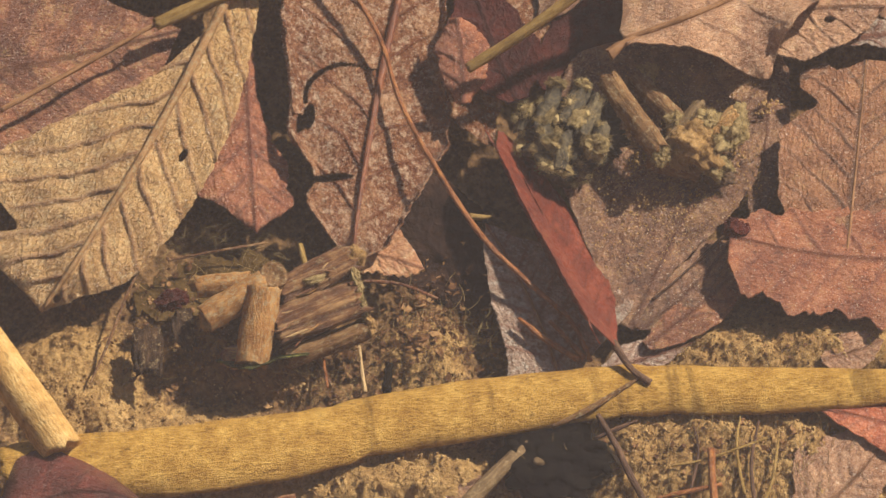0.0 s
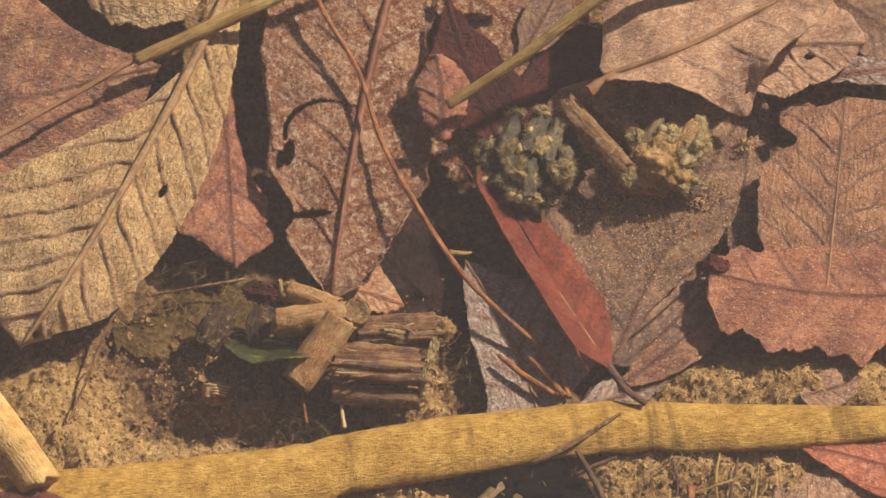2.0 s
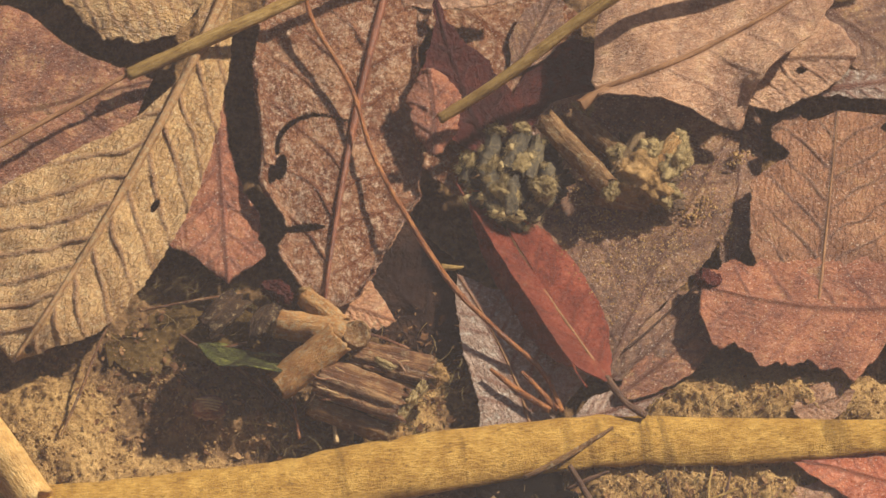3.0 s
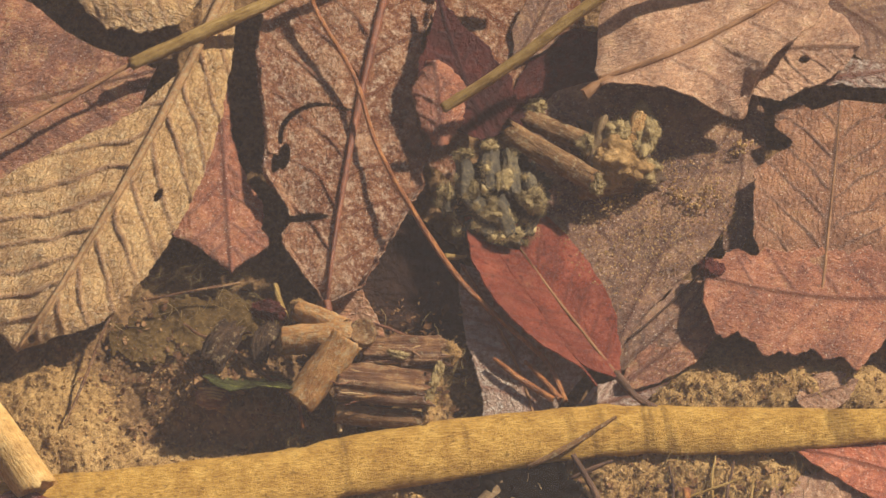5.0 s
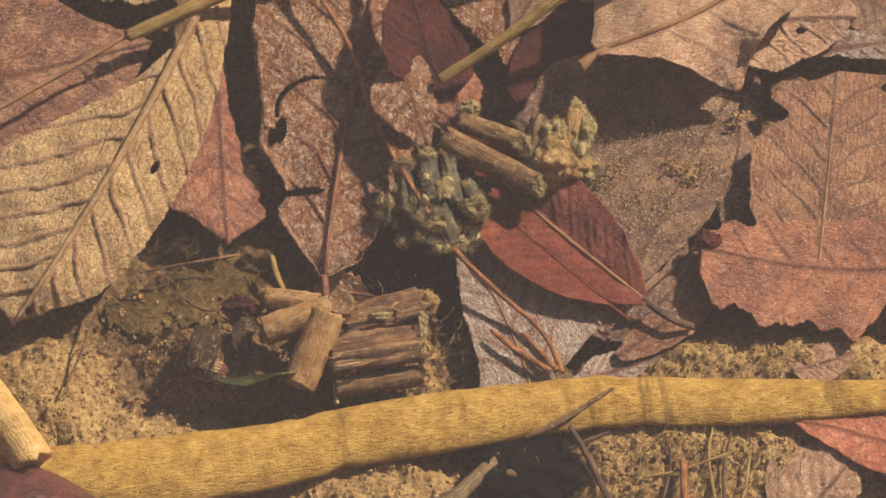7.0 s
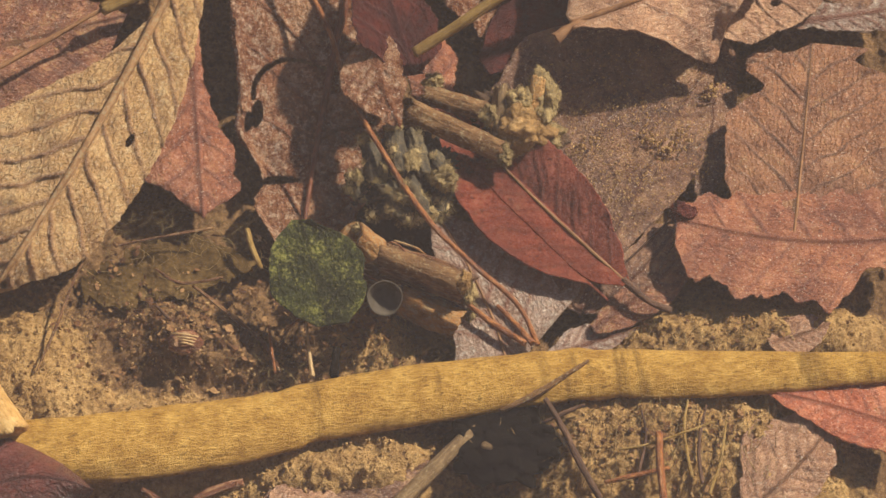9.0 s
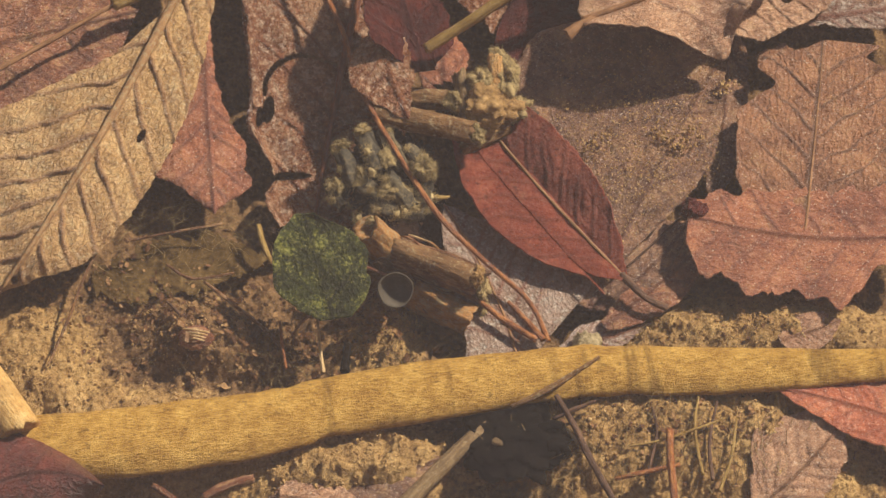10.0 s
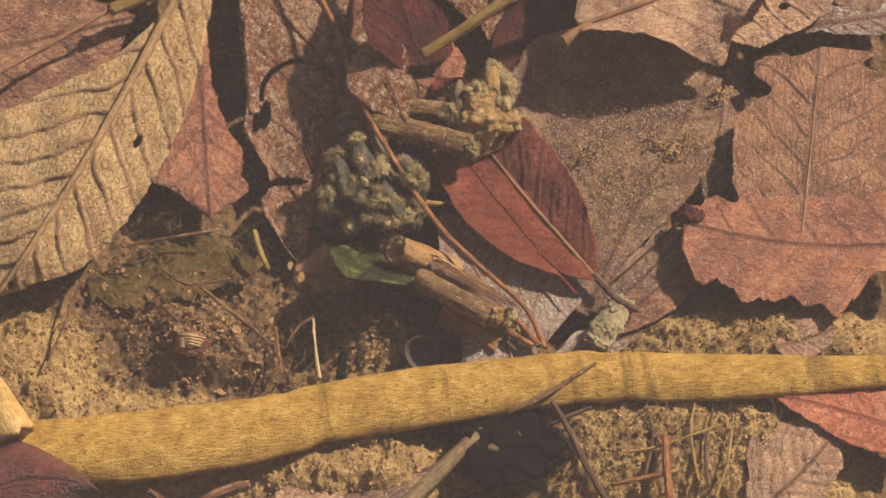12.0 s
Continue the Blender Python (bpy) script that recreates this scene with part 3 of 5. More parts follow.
def flecks(name, regions, mat, label, category, seed=1):
    """Many small torn flakes of leaf and bark in one mesh. regions: (a, b, spread a, spread b, height, count, size in mm)."""
    rng = np.random.default_rng(seed)
    verts, faces = [], []
    for a, b, sa, sb, h, count, size in regions:
        for _ in range(count):
            ga, gb = a + rng.normal() * sa, b + rng.normal() * sb
            p = spot(ga, gb, h)
            p.z = max(p.z, floor_level(p.x, p.y) / 1000) + rng.random() * 0.0006
            m = Matrix.LocRotScale(p, Euler((rng.normal() * 0.45, rng.normal() * 0.45, rng.uniform(0, 6.3))), Vector((1, rng.uniform(0.25, 0.9), 1)) * (size * (0.35 + rng.random() ** 2) / 1000))
            k, n = len(verts), int(rng.integers(5, 8))
            ring = [Vector((math.cos(6.283 * i / n) * rng.uniform(0.6, 1.1), math.sin(6.283 * i / n) * rng.uniform(0.6, 1.1), rng.normal() * 0.12)) for i in range(n)]
            verts.extend(m @ q for q in ring)
            verts.extend(m @ (q * 0.9 - Vector((0, 0, 0.12))) for q in ring)
            faces.append(tuple(range(k, k + n)))
            faces.append(tuple(range(k + 2 * n - 1, k + n - 1, -1)))
            faces.extend((k + i, k + n + i, k + n + (i + 1) % n, k + (i + 1) % n) for i in range(n))
    return tagged(fill(name, verts, faces, mat, smooth=False), label, category, kind="stuff")


def bowl(name, radius, depth, mat, parent):
    """A shallow round cup with a thin rim, radius and depth in mm."""
    line = [(0.06, -1.0), (0.5, -0.92), (0.82, -0.62), (0.97, -0.2), (1.0, 0.12), (0.93, 0.12), (0.86, -0.2), (0.70, -0.55), (0.4, -0.78), (0.06, -0.84)]
    n = 28
    verts = [(r * radius / 1000 * math.cos(6.2832 * k / n) * (1 + 0.05 * math.sin(3 * 6.2832 * k / n)), r * radius / 1000 * math.sin(6.2832 * k / n), z * depth / 1000) for r, z in line for k in range(n)]
    faces = [(i * n + k, i * n + (k + 1) % n, (i + 1) * n + (k + 1) % n, (i + 1) * n + k) for i in range(len(line) - 1) for k in range(n)]
    faces += [tuple(range(n))[::-1], tuple((len(line) - 1) * n + k for k in range(n))]
    return fill(name, verts, faces, mat, parent)

# ---- the pool: floor and water ----
MOUNDS = [(70, 705, 125, 110, 6.0), (300, 800, 170, 55, 4.5), (675, 690, 90, 60, 4.5), (1290, 655, 190, 85, 6.0), (1130, 850, 190, 120, 7.0),
          (1400, 900, 160, 90, 5.0), (230, 560, 210, 60, 2.6), (340, 655, 110, 65, 5.2), (430, 690, 90, 45, 5.4), (690, 625, 70, 55, 4.2), (1230, 805, 190, 50, 6.0), (620, 890, 200, 70, 4.0), (680, 855, 130, 50, 4.5), (300, 880, 300, 90, 4.0), (1500, 660, 120, 60, 5.0)]


def clods(x, y):
    """Rounded crumbs of silt with creases between them, in mm."""
    if abs(x) > 0.07 or abs(y) > 0.06:
        return 0.0
    w = 0.0006 * noise.noise((x * 700, y * 700, 9.0))
    big, _ = noise.voronoi((x * 850 + w * 500, y * 850, 0.5))
    small, _ = noise.voronoi((x * 2000, y * 2000 + w * 900, 1.5))
    much = max(0.15, 0.7 + 1.1 * noise.noise((x * 170, y * 170, 6.0)))
    wide, _ = noise.voronoi((x * 420, y * 420 + w * 600, 2.5))
    return 0.7 * much * (0.55 - big[0]) + 0.9 * (0.5 - wide[0]) + 0.32 * much * (0.5 - small[0]) + 0.4 * noise.noise((x * 2300, y * 2300, 4.0)) + 0.45 * noise.noise((x * 900, y * 500, 5.0))


def floor_level(x, y):
    """Height of the pool floor in mm at x, y in metres."""
    a, b = 784 + x / STEP, 441 - y * 0.866 / STEP
    h = -7.5
    for ca, cb, ra, rb, up in MOUNDS:
        h += up * math.exp(-((a - ca) / ra) ** 2 - ((b - cb) / rb) ** 2)
    h = min(h, -0.7)
    h += 0.9 * noise.noise((x * 90, y * 90, 1.0)) + 0.8 * noise.noise((x * 330, y * 330, 2.0)) + clods(x, y)
    return h


def axis_lines(half, n):
    inner = np.linspace(-half, half, n)
    outer = half * np.cumprod(np.full(16, 1.42))
    outer = np.append(outer, 40.0)
    return np.concatenate([-outer[::-1], inner, outer])


def pool_floor():
    xs, ys = axis_lines(0.066, 520), axis_lines(0.054, 430)
    verts = [(x, y, floor_level(x, y) / 1000 if abs(x) < 0.5 and abs(y) < 0.5 else -0.0075) for y in ys for x in xs]
    n = len(xs)
    faces = [(j * n + i, j * n + i + 1, (j + 1) * n + i + 1, (j + 1) * n + i) for j in range(len(ys) - 1) for i in range(n - 1)]
    ob = fill("ground", verts, faces, SILT)
    heap = ob.data.attributes.new("silt", "FLOAT", "POINT")
    heap.data.foreach_set("value", [min(1.0, sum(up / 5 * math.exp(-((784 + x / STEP - ca) / ra) ** 2 - ((441 - y * 0.866 / STEP - cb) / rb) ** 2) for ca, cb, ra, rb, up in MOUNDS if cb != 560 and ca not in (340, 430))) for x, y, _ in verts])
    tagged(ob, "tan crumbly silt and sand on the pool floor", "pool floor", kind="structure")


def water_surface():
    r = 40.0
    ob = fill("water", [(-r, -r, 0.055), (r, -r, 0.055), (r, r, 0.055), (-r, r, 0.055)], [(0, 1, 2, 3)], WATER)
    tagged(ob, "clear shallow pool water, faintly cloudy, over dead leaves", "water", kind="structure")


pool_floor()
water_surface()


# ---- dead leaves ----
def leaf(name, label, *shape, group="dead leaves on the pool floor", **more):
    ob = leaf_blade(name, *shape, **more)
    tagged(ob, label, "leaf", group)
    return ob


alder = leaf("alder_leaf", "tan underside of a dead alder leaf with raised dark veins",
             (380, -50), (5, 612), -18,
         [19, 30, 0, 0, 21, 41, 71, 111, 148, 183, 218, 243, 122, 181, 0],
         [11, 36, 59, 77, 92, 105, 113, 118, 120, 119, 114, 107, 86, 40, 0],
             mat=ALDER, rise=(4.5, 1.0), arch=1.6, fold=(-0.6, -1.6), wave=0.9, veins=11, slant=1.15, relief=0.7, rib=9, rib_mat=ALDERRIB, vein_width=5.2, holes=((0.52, -0.52, 13, 6), (0.955, -0.3, 9, 7), (0.15, 0.2, 8, 10)), seed=3, rows=260, cols=150)
leaf("brown_leaf", "reddish brown dead leaf under the alder leaf, dusted with silt",
     (-150, 200), (250, 110), 5,
         [68, 138, 140, 143, 146, 140, 132, 125, 118, 111, 104, 97, 75, 38, 0],
         [99, 129, 160, 190, 195, 192, 189, 177, 150, 110, 82, 58, 41, 24, 0],
     mat=DUSTY, rise=(0, 1), wave=1.1, seed=4)
leaf("brown_leaf", "tan dead leaf with bumpy veins and a scalloped edge",
     (60, -120), (410, -60), 1,
         [48, 67, 87, 107, 124, 132, 137, 133, 129, 117, 105, 67, 42, 24, 0],
         [30, 45, 60, 67, 74, 80, 87, 86, 83, 80, 77, 61, 41, 20, 0],
     mat=ALDER, rise=(3, 3), cup=-1.5, wave=1.0, ragged=2.0, seed=5)
leaf("red_leaf", "dull red triangular dead leaf with a toothed margin",
     (365, 130), (385, 470), 3,
         [19, 25, 32, 39, 50, 61, 72, 83, 94, 97, 100, 104, 51, 28, 0],
         [9, 11, 13, 15, 18, 22, 27, 37, 47, 63, 63, 61, 71, 36, 0],
     mat=RUST, rise=(-1.5, 0), cup=-0.5, wave=0.6, ragged=1.6, veins=6, seed=6)
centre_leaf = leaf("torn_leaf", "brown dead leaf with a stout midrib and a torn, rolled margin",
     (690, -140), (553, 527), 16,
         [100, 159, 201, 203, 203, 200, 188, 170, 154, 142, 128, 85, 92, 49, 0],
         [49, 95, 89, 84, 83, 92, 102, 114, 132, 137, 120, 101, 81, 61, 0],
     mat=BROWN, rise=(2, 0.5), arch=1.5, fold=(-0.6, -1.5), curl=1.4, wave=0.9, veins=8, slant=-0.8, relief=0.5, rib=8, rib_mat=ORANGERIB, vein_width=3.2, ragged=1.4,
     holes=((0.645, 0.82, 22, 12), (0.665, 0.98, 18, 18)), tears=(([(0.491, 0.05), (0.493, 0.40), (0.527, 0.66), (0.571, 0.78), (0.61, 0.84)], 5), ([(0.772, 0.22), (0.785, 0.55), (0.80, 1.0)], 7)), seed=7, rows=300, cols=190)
tube_along("rolled_margin", [spot(432, 60, 2.6), spot(436, 120, 3), spot(446, 180, 3.2), spot(452, 235, 3), spot(446, 285, 2.6), spot(458, 312, 2.2), spot(482, 320, 1.6)], [6, 9, 10, 9, 8, 7, 3],
           BROWN, centre_leaf, centre_leaf.location.copy(), sides=10, steps=30, lumps=0.1, flat=0.8)
tube_along("leaf_stalk", [spot(553, 520, 1), spot(557, 552, 0.4), spot(552, 580, -0.5)], [8, 8, 6], ORANGERIB, centre_leaf, centre_leaf.location.copy(), sides=8, steps=12)
bright_scrap = leaf("leaf_scrap", "small bright orange scrap of a dead leaf",
     (556, 500), (682, 532), -4, [18, 30, 36, 36, 32, 30, 28, 24, 16, 0], [18, 28, 36, 44, 50, 48, 38, 28, 14, 0],
     mat=ORANGE, rise=(-1.6, -1.0), wave=0.5, ragged=2.0, veins=4, seed=8, rows=60, cols=36)
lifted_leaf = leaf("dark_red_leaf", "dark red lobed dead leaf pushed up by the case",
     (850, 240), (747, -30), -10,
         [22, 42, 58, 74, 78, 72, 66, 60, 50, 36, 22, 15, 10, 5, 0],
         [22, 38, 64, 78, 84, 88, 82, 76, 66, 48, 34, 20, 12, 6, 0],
     mat=DARKRED_SHADED, rise=(2, 3.5), wave=1.0, ragged=2.0, veins=5, seed=9)
folded_leaf = leaf("brown_leaf", "glossy brown dead leaf lobe shoved aside by the case",
     (720, 150), (765, 312), 4, [30, 58, 70, 68, 58, 42, 22, 0], [28, 38, 42, 40, 34, 24, 14, 0], mat=BROWN, rise=(2.2, 1.2), arch=0.8, wave=0.7, veins=5, ragged=1.8, seed=37, rows=70, cols=44)
orange_scrap = leaf("leaf_scrap", "rusty orange round scrap of dead leaf", (750, 240), (738, 88), 4, [10, 34, 44, 46, 38, 12], [10, 30, 40, 42, 36, 10], mat=RUST, rise=(6.4, 7.2), cup=-0.8, wave=0.6, ragged=2.0, veins=3, seed=38, rows=50, cols=32)
leaf("leaf_scrap", "small tan scrap of dead leaf between larger ones", (1345, 190), (1440, 208), 0, [6, 16, 20, 16, 8], [8, 22, 24, 20, 8], mat=TAWNY, rise=(0, 0), wave=0.4, ragged=2.0, veins=3, seed=39, rows=40, cols=24)
leaf("dark_red_leaf", "dark brown dead leaf behind tan ones", (1440, -20), (1640, 110), 0, [20, 50, 60, 50, 20], [20, 60, 80, 80, 30], mat=MURK, rise=(1, 1), wave=0.8, seed=40, rows=60, cols=40)
leaf("brown_leaf", "narrow tan dead leaf edge under stalks", (690, -30), (900, -50), 0, [8, 18, 22, 20, 10], [8, 16, 20, 18, 8], mat=PINK, rise=(2, 3), wave=0.5, seed=41, rows=50, cols=24)
leaf("grey_leaf", "dull olive-grey dead leaf among the stalks", (890, 90), (960, -40), 0, [10, 36, 46, 40, 20], [10, 30, 36, 30, 12], mat=MURK, rise=(-1.5, -1), wave=0.5, seed=42, rows=50, cols=32)
leaf("dark_red_leaf", "maroon dead leaf, coloured darker for the shade of an arched one", (880, 200), (1080, 60), 0, [20, 60, 70, 60, 20], [20, 60, 80, 70, 20], mat=DARKRED_SHADED, rise=(-2.6, -2.4), wave=0.6, seed=43, rows=60, cols=40)
leaf("brown_leaf", "brown dead leaf lying under an olive stalk",
     (700, -60), (960, 160), -36,
         [26, 38, 49, 57, 64, 70, 75, 77, 79, 78, 73, 68, 48, 24, 0],
         [39, 57, 76, 83, 90, 97, 104, 111, 116, 121, 126, 131, 113, 85, 0],
     mat=BROWN, rise=(-3, -4), wave=1.0, ragged=1.5, seed=10)
arched = leaf("oak_leaf", "pinkish tan dead leaf arched over the one beneath, pale midrib",
     (1035, 127), (1500, -120), 25,
         [10, 19, 37, 65, 110, 156, 123, 93, 78, 74, 69, 56, 37, 19, 0],
         [19, 82, 142, 178, 192, 206, 220, 215, 202, 190, 177, 149, 117, 84, 0],
     mat=PINK, rise=(7.5, 6.5), arch=2.0, fold=(1.5, -1), droop=(0.37, 0.10, 7.5), wave=0.9, veins=6, relief=0.3, rib=6, vein_width=2.5, ragged=1.2, seed=11, rows=140, cols=80)
tube_along("leaf_stalk", [spot(1062, 118, 8.2), spot(1030, 134, 8), spot(1008, 152, 7.4)], [8, 8, 13], RIB, arched, arched.location.copy(), sides=10, steps=14, lumps=0.1, flat=0.6)
leaf("oak_leaf", "tan dead leaf with a wavy margin and a small pit",
     (1235, 90), (1495, 65), -7,
         [32, 47, 62, 70, 77, 84, 89, 83, 77, 71, 63, 55, 42, 26, 0],
         [17, 29, 43, 60, 68, 70, 72, 73, 75, 76, 78, 79, 65, 42, 20],
     mat=PINK, rise=(4.6, 3.6), vein_width=2.5, cup=-1.0, wave=0.9, veins=5, ragged=1.6, holes=((0.62, 0.3, 10, 6),), seed=12)
leaf("grey_leaf", "greyish dead leaf half buried under tan ones",
     (1420, 125), (1660, 90), 1,
         [8, 11, 14, 18, 21, 24, 27, 31, 34, 36, 39, 42, 42, 21, 0],
         [11, 19, 25, 29, 30, 24, 17, 11, 9, 15, 20, 26, 31, 24, 0],
     mat=GREYLEAF, rise=(2, 2), wave=0.5, seed=13)
leaf("maple_leaf", "tawny dead leaf with dark forked veins and a notched end",
     (1425, 540), (1462, 160), 1,
         [142, 164, 187, 208, 209, 210, 211, 212, 213, 209, 201, 193, 184, 86, 99],
         [97, 103, 109, 116, 123, 131, 134, 138, 139, 139, 103, 80, 115, 57, 0],
     mat=TAWNY, rise=(0.2, 0.6), arch=1.0, wave=0.7, veins=6, slant=0.95, relief=0.38, rib=3, vein_width=2.4, ragged=1.2, seed=14, rows=170, cols=120)
lobed = leaf("lobed_leaf", "orange-brown dead leaf with ragged lobes, speckled grey",
     (1660, 500), (1222, 470), -25,
         [44, 65, 87, 88, 88, 87, 86, 84, 82, 77, 71, 64, 56, 47, 26],
         [33, 62, 58, 50, 92, 119, 110, 101, 100, 104, 116, 97, 86, 101, 48],
     mat=RUST, rise=(1.2, 1.4), wave=0.8, veins=5, relief=0.25, ragged=2.2, seed=15, rows=140, cols=60)
lump("rolled_lobe", (1233, 462, 1.6), (24, 22, 20), DARKRED_SHADED, lobed, (0, 0, 0), 0.3, 1.0, seed=23).location = spot(0, 0, 0) - lobed.location
leaf("silted_leaf", "broad dark brown dead leaf littered with silt crumbs",
     (1050, 640), (1302, 160), -14,
         [2, 6, 14, 22, 36, 49, 62, 75, 79, 80, 66, 50, 31, 13, 0],
         [38, 70, 112, 157, 201, 246, 290, 307, 306, 304, 302, 269, 220, 171, 0],
     mat=MURK, rise=(-2.2, -1.2), wave=0.7, veins=7, relief=0.3, seed=16, rows=140, cols=80)
leaf("brown_leaf", "narrow reddish brown dead leaf with a dark rim",
     (1060, 640), (1225, 480), 13,
         [0, 9, 22, 27, 28, 30, 31, 33, 31, 27, 22, 18, 13, 9, 0],
         [22, 30, 37, 45, 44, 44, 43, 43, 42, 41, 40, 39, 38, 19, 0],
     mat=MURK, rise=(-3.2, -1.5), wave=0.4, veins=6, seed=17, rows=60, cols=36)
leaf("brown_leaf", "reddish brown dead leaf half hidden under lobed one", (1075, 668), (1270, 500), 6, [10, 30, 42, 46, 40, 26, 0], [10, 24, 30, 30, 26, 20, 0], mat=DUSTY, rise=(-2.4, -1.6), wave=0.6, veins=6, seed=44, rows=70, cols=44)
tagged(tube("dark_twig", [(1085, 585, -1.6), (1140, 540, -1.4), (1215, 468, -1.2)], [1.5, 2.2, 2], DARKTWIG, sides=6, steps=20, lumps=0.1), "hair-thin dark stem along a leaf edge", "twig")
leaf("brown_leaf", "narrow dark dead leaf wedged between two broad ones", (1290, 120), (1268, 470), -6, [8, 26, 34, 36, 32, 20, 0], [8, 36, 40, 40, 34, 20, 0], mat=MURK, rise=(-2.9, -2.9), wave=0.4, veins=5, seed=45, rows=70, cols=36)
leaf("grey_leaf", "silvery grey pointed dead leaf with fine texture",
     (925, 735), (790, 452), 13,
         [31, 69, 115, 162, 170, 146, 127, 117, 108, 98, 80, 56, 35, 18, 0],
         [43, 68, 87, 82, 75, 72, 69, 66, 63, 56, 48, 40, 31, 16, 0],
     mat=GREYLEAF, rise=(-1.6, -2.4), rib=3, wave=0.4, veins=6, seed=18)
# its shade is in the material colour
leaf("dark_red_leaf", "dark brown dead leaf sunk between the others, shade put into its colour",
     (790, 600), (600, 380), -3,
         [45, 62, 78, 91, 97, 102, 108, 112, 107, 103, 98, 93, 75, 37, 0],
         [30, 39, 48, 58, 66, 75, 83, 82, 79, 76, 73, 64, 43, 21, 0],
     mat=SHADED_LEAF, rise=(-6, -6), wave=0.8, seed=19)
leaf("dark_red_leaf", "glossy dark red dead leaf with a dark vein",
     (-60, 990), (190, 952), -41,
         [38, 51, 64, 76, 79, 82, 85, 88, 92, 87, 75, 64, 52, 32, 0],
         [47, 70, 93, 94, 94, 90, 84, 73, 62, 52, 41, 32, 22, 11, 0],
     mat=CRIMSON, rise=(7, 7), cup=-4.0, wave=0.5, ragged=0.3, veins=3, relief=0.1, seed=20)

# the red willow-like leaf, built flat along its midrib with its stalk end at the origin
RED_BASE = (1075, 640, 1)
red_thing = thing("willow_leaf", RED_BASE, "red lance-shaped dead leaf folded along its pale midrib", "leaf", "dead leaves on the pool floor")
LEFT_WIDTHS = [8, 40, 70, 92, 106, 114, 118, 116, 108, 94, 72, 44, 10]
FOLD = 48.0
half_left = leaf_blade("half_blade", (1075, 640), (855, 252), -6, [3] * 13, [min(k, FOLD) for k in LEFT_WIDTHS],
                       mat=RED, rise=(1, 1), wave=0.3, veins=9, relief=0.3, crumple=0.12, ragged=0.3, seed=21, parent=red_thing, centre=RED_BASE, rows=110, cols=40, mid_vein=0.25)
# the outer strip of that half, hinged along a line beside the midrib
FOLD_BASE, FOLD_TIP = (1075 - 0.87 * FOLD, 640 + 0.493 * FOLD), (855 - 0.87 * FOLD, 252 + 0.493 * FOLD)
margin = leaf_blade("folded_margin", FOLD_BASE, FOLD_TIP, -6, [2] * 13, [max(k - FOLD, 0) for k in LEFT_WIDTHS],
                    mat=RED, rise=(1, 1), wave=0.3, veins=9, relief=0.3, crumple=0.12, ragged=0.6, seed=21, parent=red_thing, centre=RED_BASE, rows=110, cols=40, mid_vein=0.0)
half_right = leaf_blade("half_blade", (1075, 640), (855, 252), -6, [8, 34, 58, 74, 84, 88, 89, 86, 80, 70, 56, 38, 8], [3] * 13,
                        mat=RED, rise=(1, 1), wave=0.3, veins=9, relief=0.3, crumple=0.12, seed=25, parent=red_thing, centre=RED_BASE, rows=110, cols=60, mid_vein=0.25)
tube("midrib", [(1074, 638, 1.15), (1015, 545, 1.3), (959, 453, 1.3), (906, 355, 1.25), (862, 265, 1.1)], [4, 3.4, 2.8, 2.2, 1.2], RIB, red_thing, sides=8, steps=30, centre=RED_BASE)
tube("leaf_stalk", [(1072, 634, 1), (1105, 680, 0.8), (1140, 705, 0)], [8, 6, 7], DARKTWIG, red_thing, sides=8, steps=14, centre=RED_BASE)


# ---- stalks and twigs ----
tagged(tube("reed_stalk", [(-60, 905, 1.6), (86, 884, 1.6), (286, 869, 1.4), (486, 838, 1.0), (586, 812, 0.9), (786, 780, 0.8), (986, 752, 0.8), (1116, 744, 0.4), (1286, 746, 0.3), (1554, 735, 0.8), (1640, 728, 1.0)],
            [60, 62, 66, 62, 55, 58, 52, 48, 45, 32, 22], STRAW, sides=24, steps=90, flute=0.02, lumps=0.035, flat=0.42),
       "flattened yellow reed stalk lying across the leaves", "reed stalk")
tagged(tube("pale_stalk", [(-110, 640, 3), (-40, 740, 4), (45, 860, 4)], [34, 36, 37], GOLD, sides=24, steps=30, lumps=0.02),
       "pale straw stalk with a broken end", "stalk")
front_stalk = tagged(tube("olive_stalk", [(1120, -75, 22), (1000, 5, 18), (880, 98, 14), (758, 178, 10)], [11, 11, 10, 10], OLIVE, sides=12, steps=40, lumps=0.05),
       "thin olive-yellow grass stalk with a split end", "stalk")


def splinter(owner, line, radii):
    """A frayed fibre at a stalk's broken end."""
    o = owner.matrix_world.translation.copy()
    ob = tube_along("splinter", [spot(*k) for k in line], radii, OLIVE, owner, o, sides=8, steps=10, lumps=0.12)
    ob.matrix_local = owner.matrix_basis.inverted() @ Matrix.Translation(o) @ ob.matrix_local


for line in ([(768, 168, 10.3), (752, 172, 10), (738, 178, 9.6)], [(764, 176, 10), (748, 186, 9.6), (736, 202, 9)], [(772, 176, 10), (758, 190, 9.4), (752, 204, 8.8)]):
    splinter(front_stalk, line, [6, 5, 2])
tagged(tube("olive_stalk", [(900, -200, 9), (560, -60, 8), (430, 0, 8), (320, 50, 7), (205, 102, 5.5)], [11, 11, 12, 13, 12], OLIVE, sides=12, steps=40, lumps=0.05),
       "olive-tan grass stalk lying over the alder leaf", "stalk")
# added out of view; it throws the shadow band across the arched leaf
tagged(tube("olive_stalk", [(1062, -45, 15), (1300, -116, 15), (1640, -218, 15)], [15, 15, 14], OLIVE, sides=12, steps=30, lumps=0.05),
       "unseen stalk added to cast a shadow band over the leaves", "stalk")
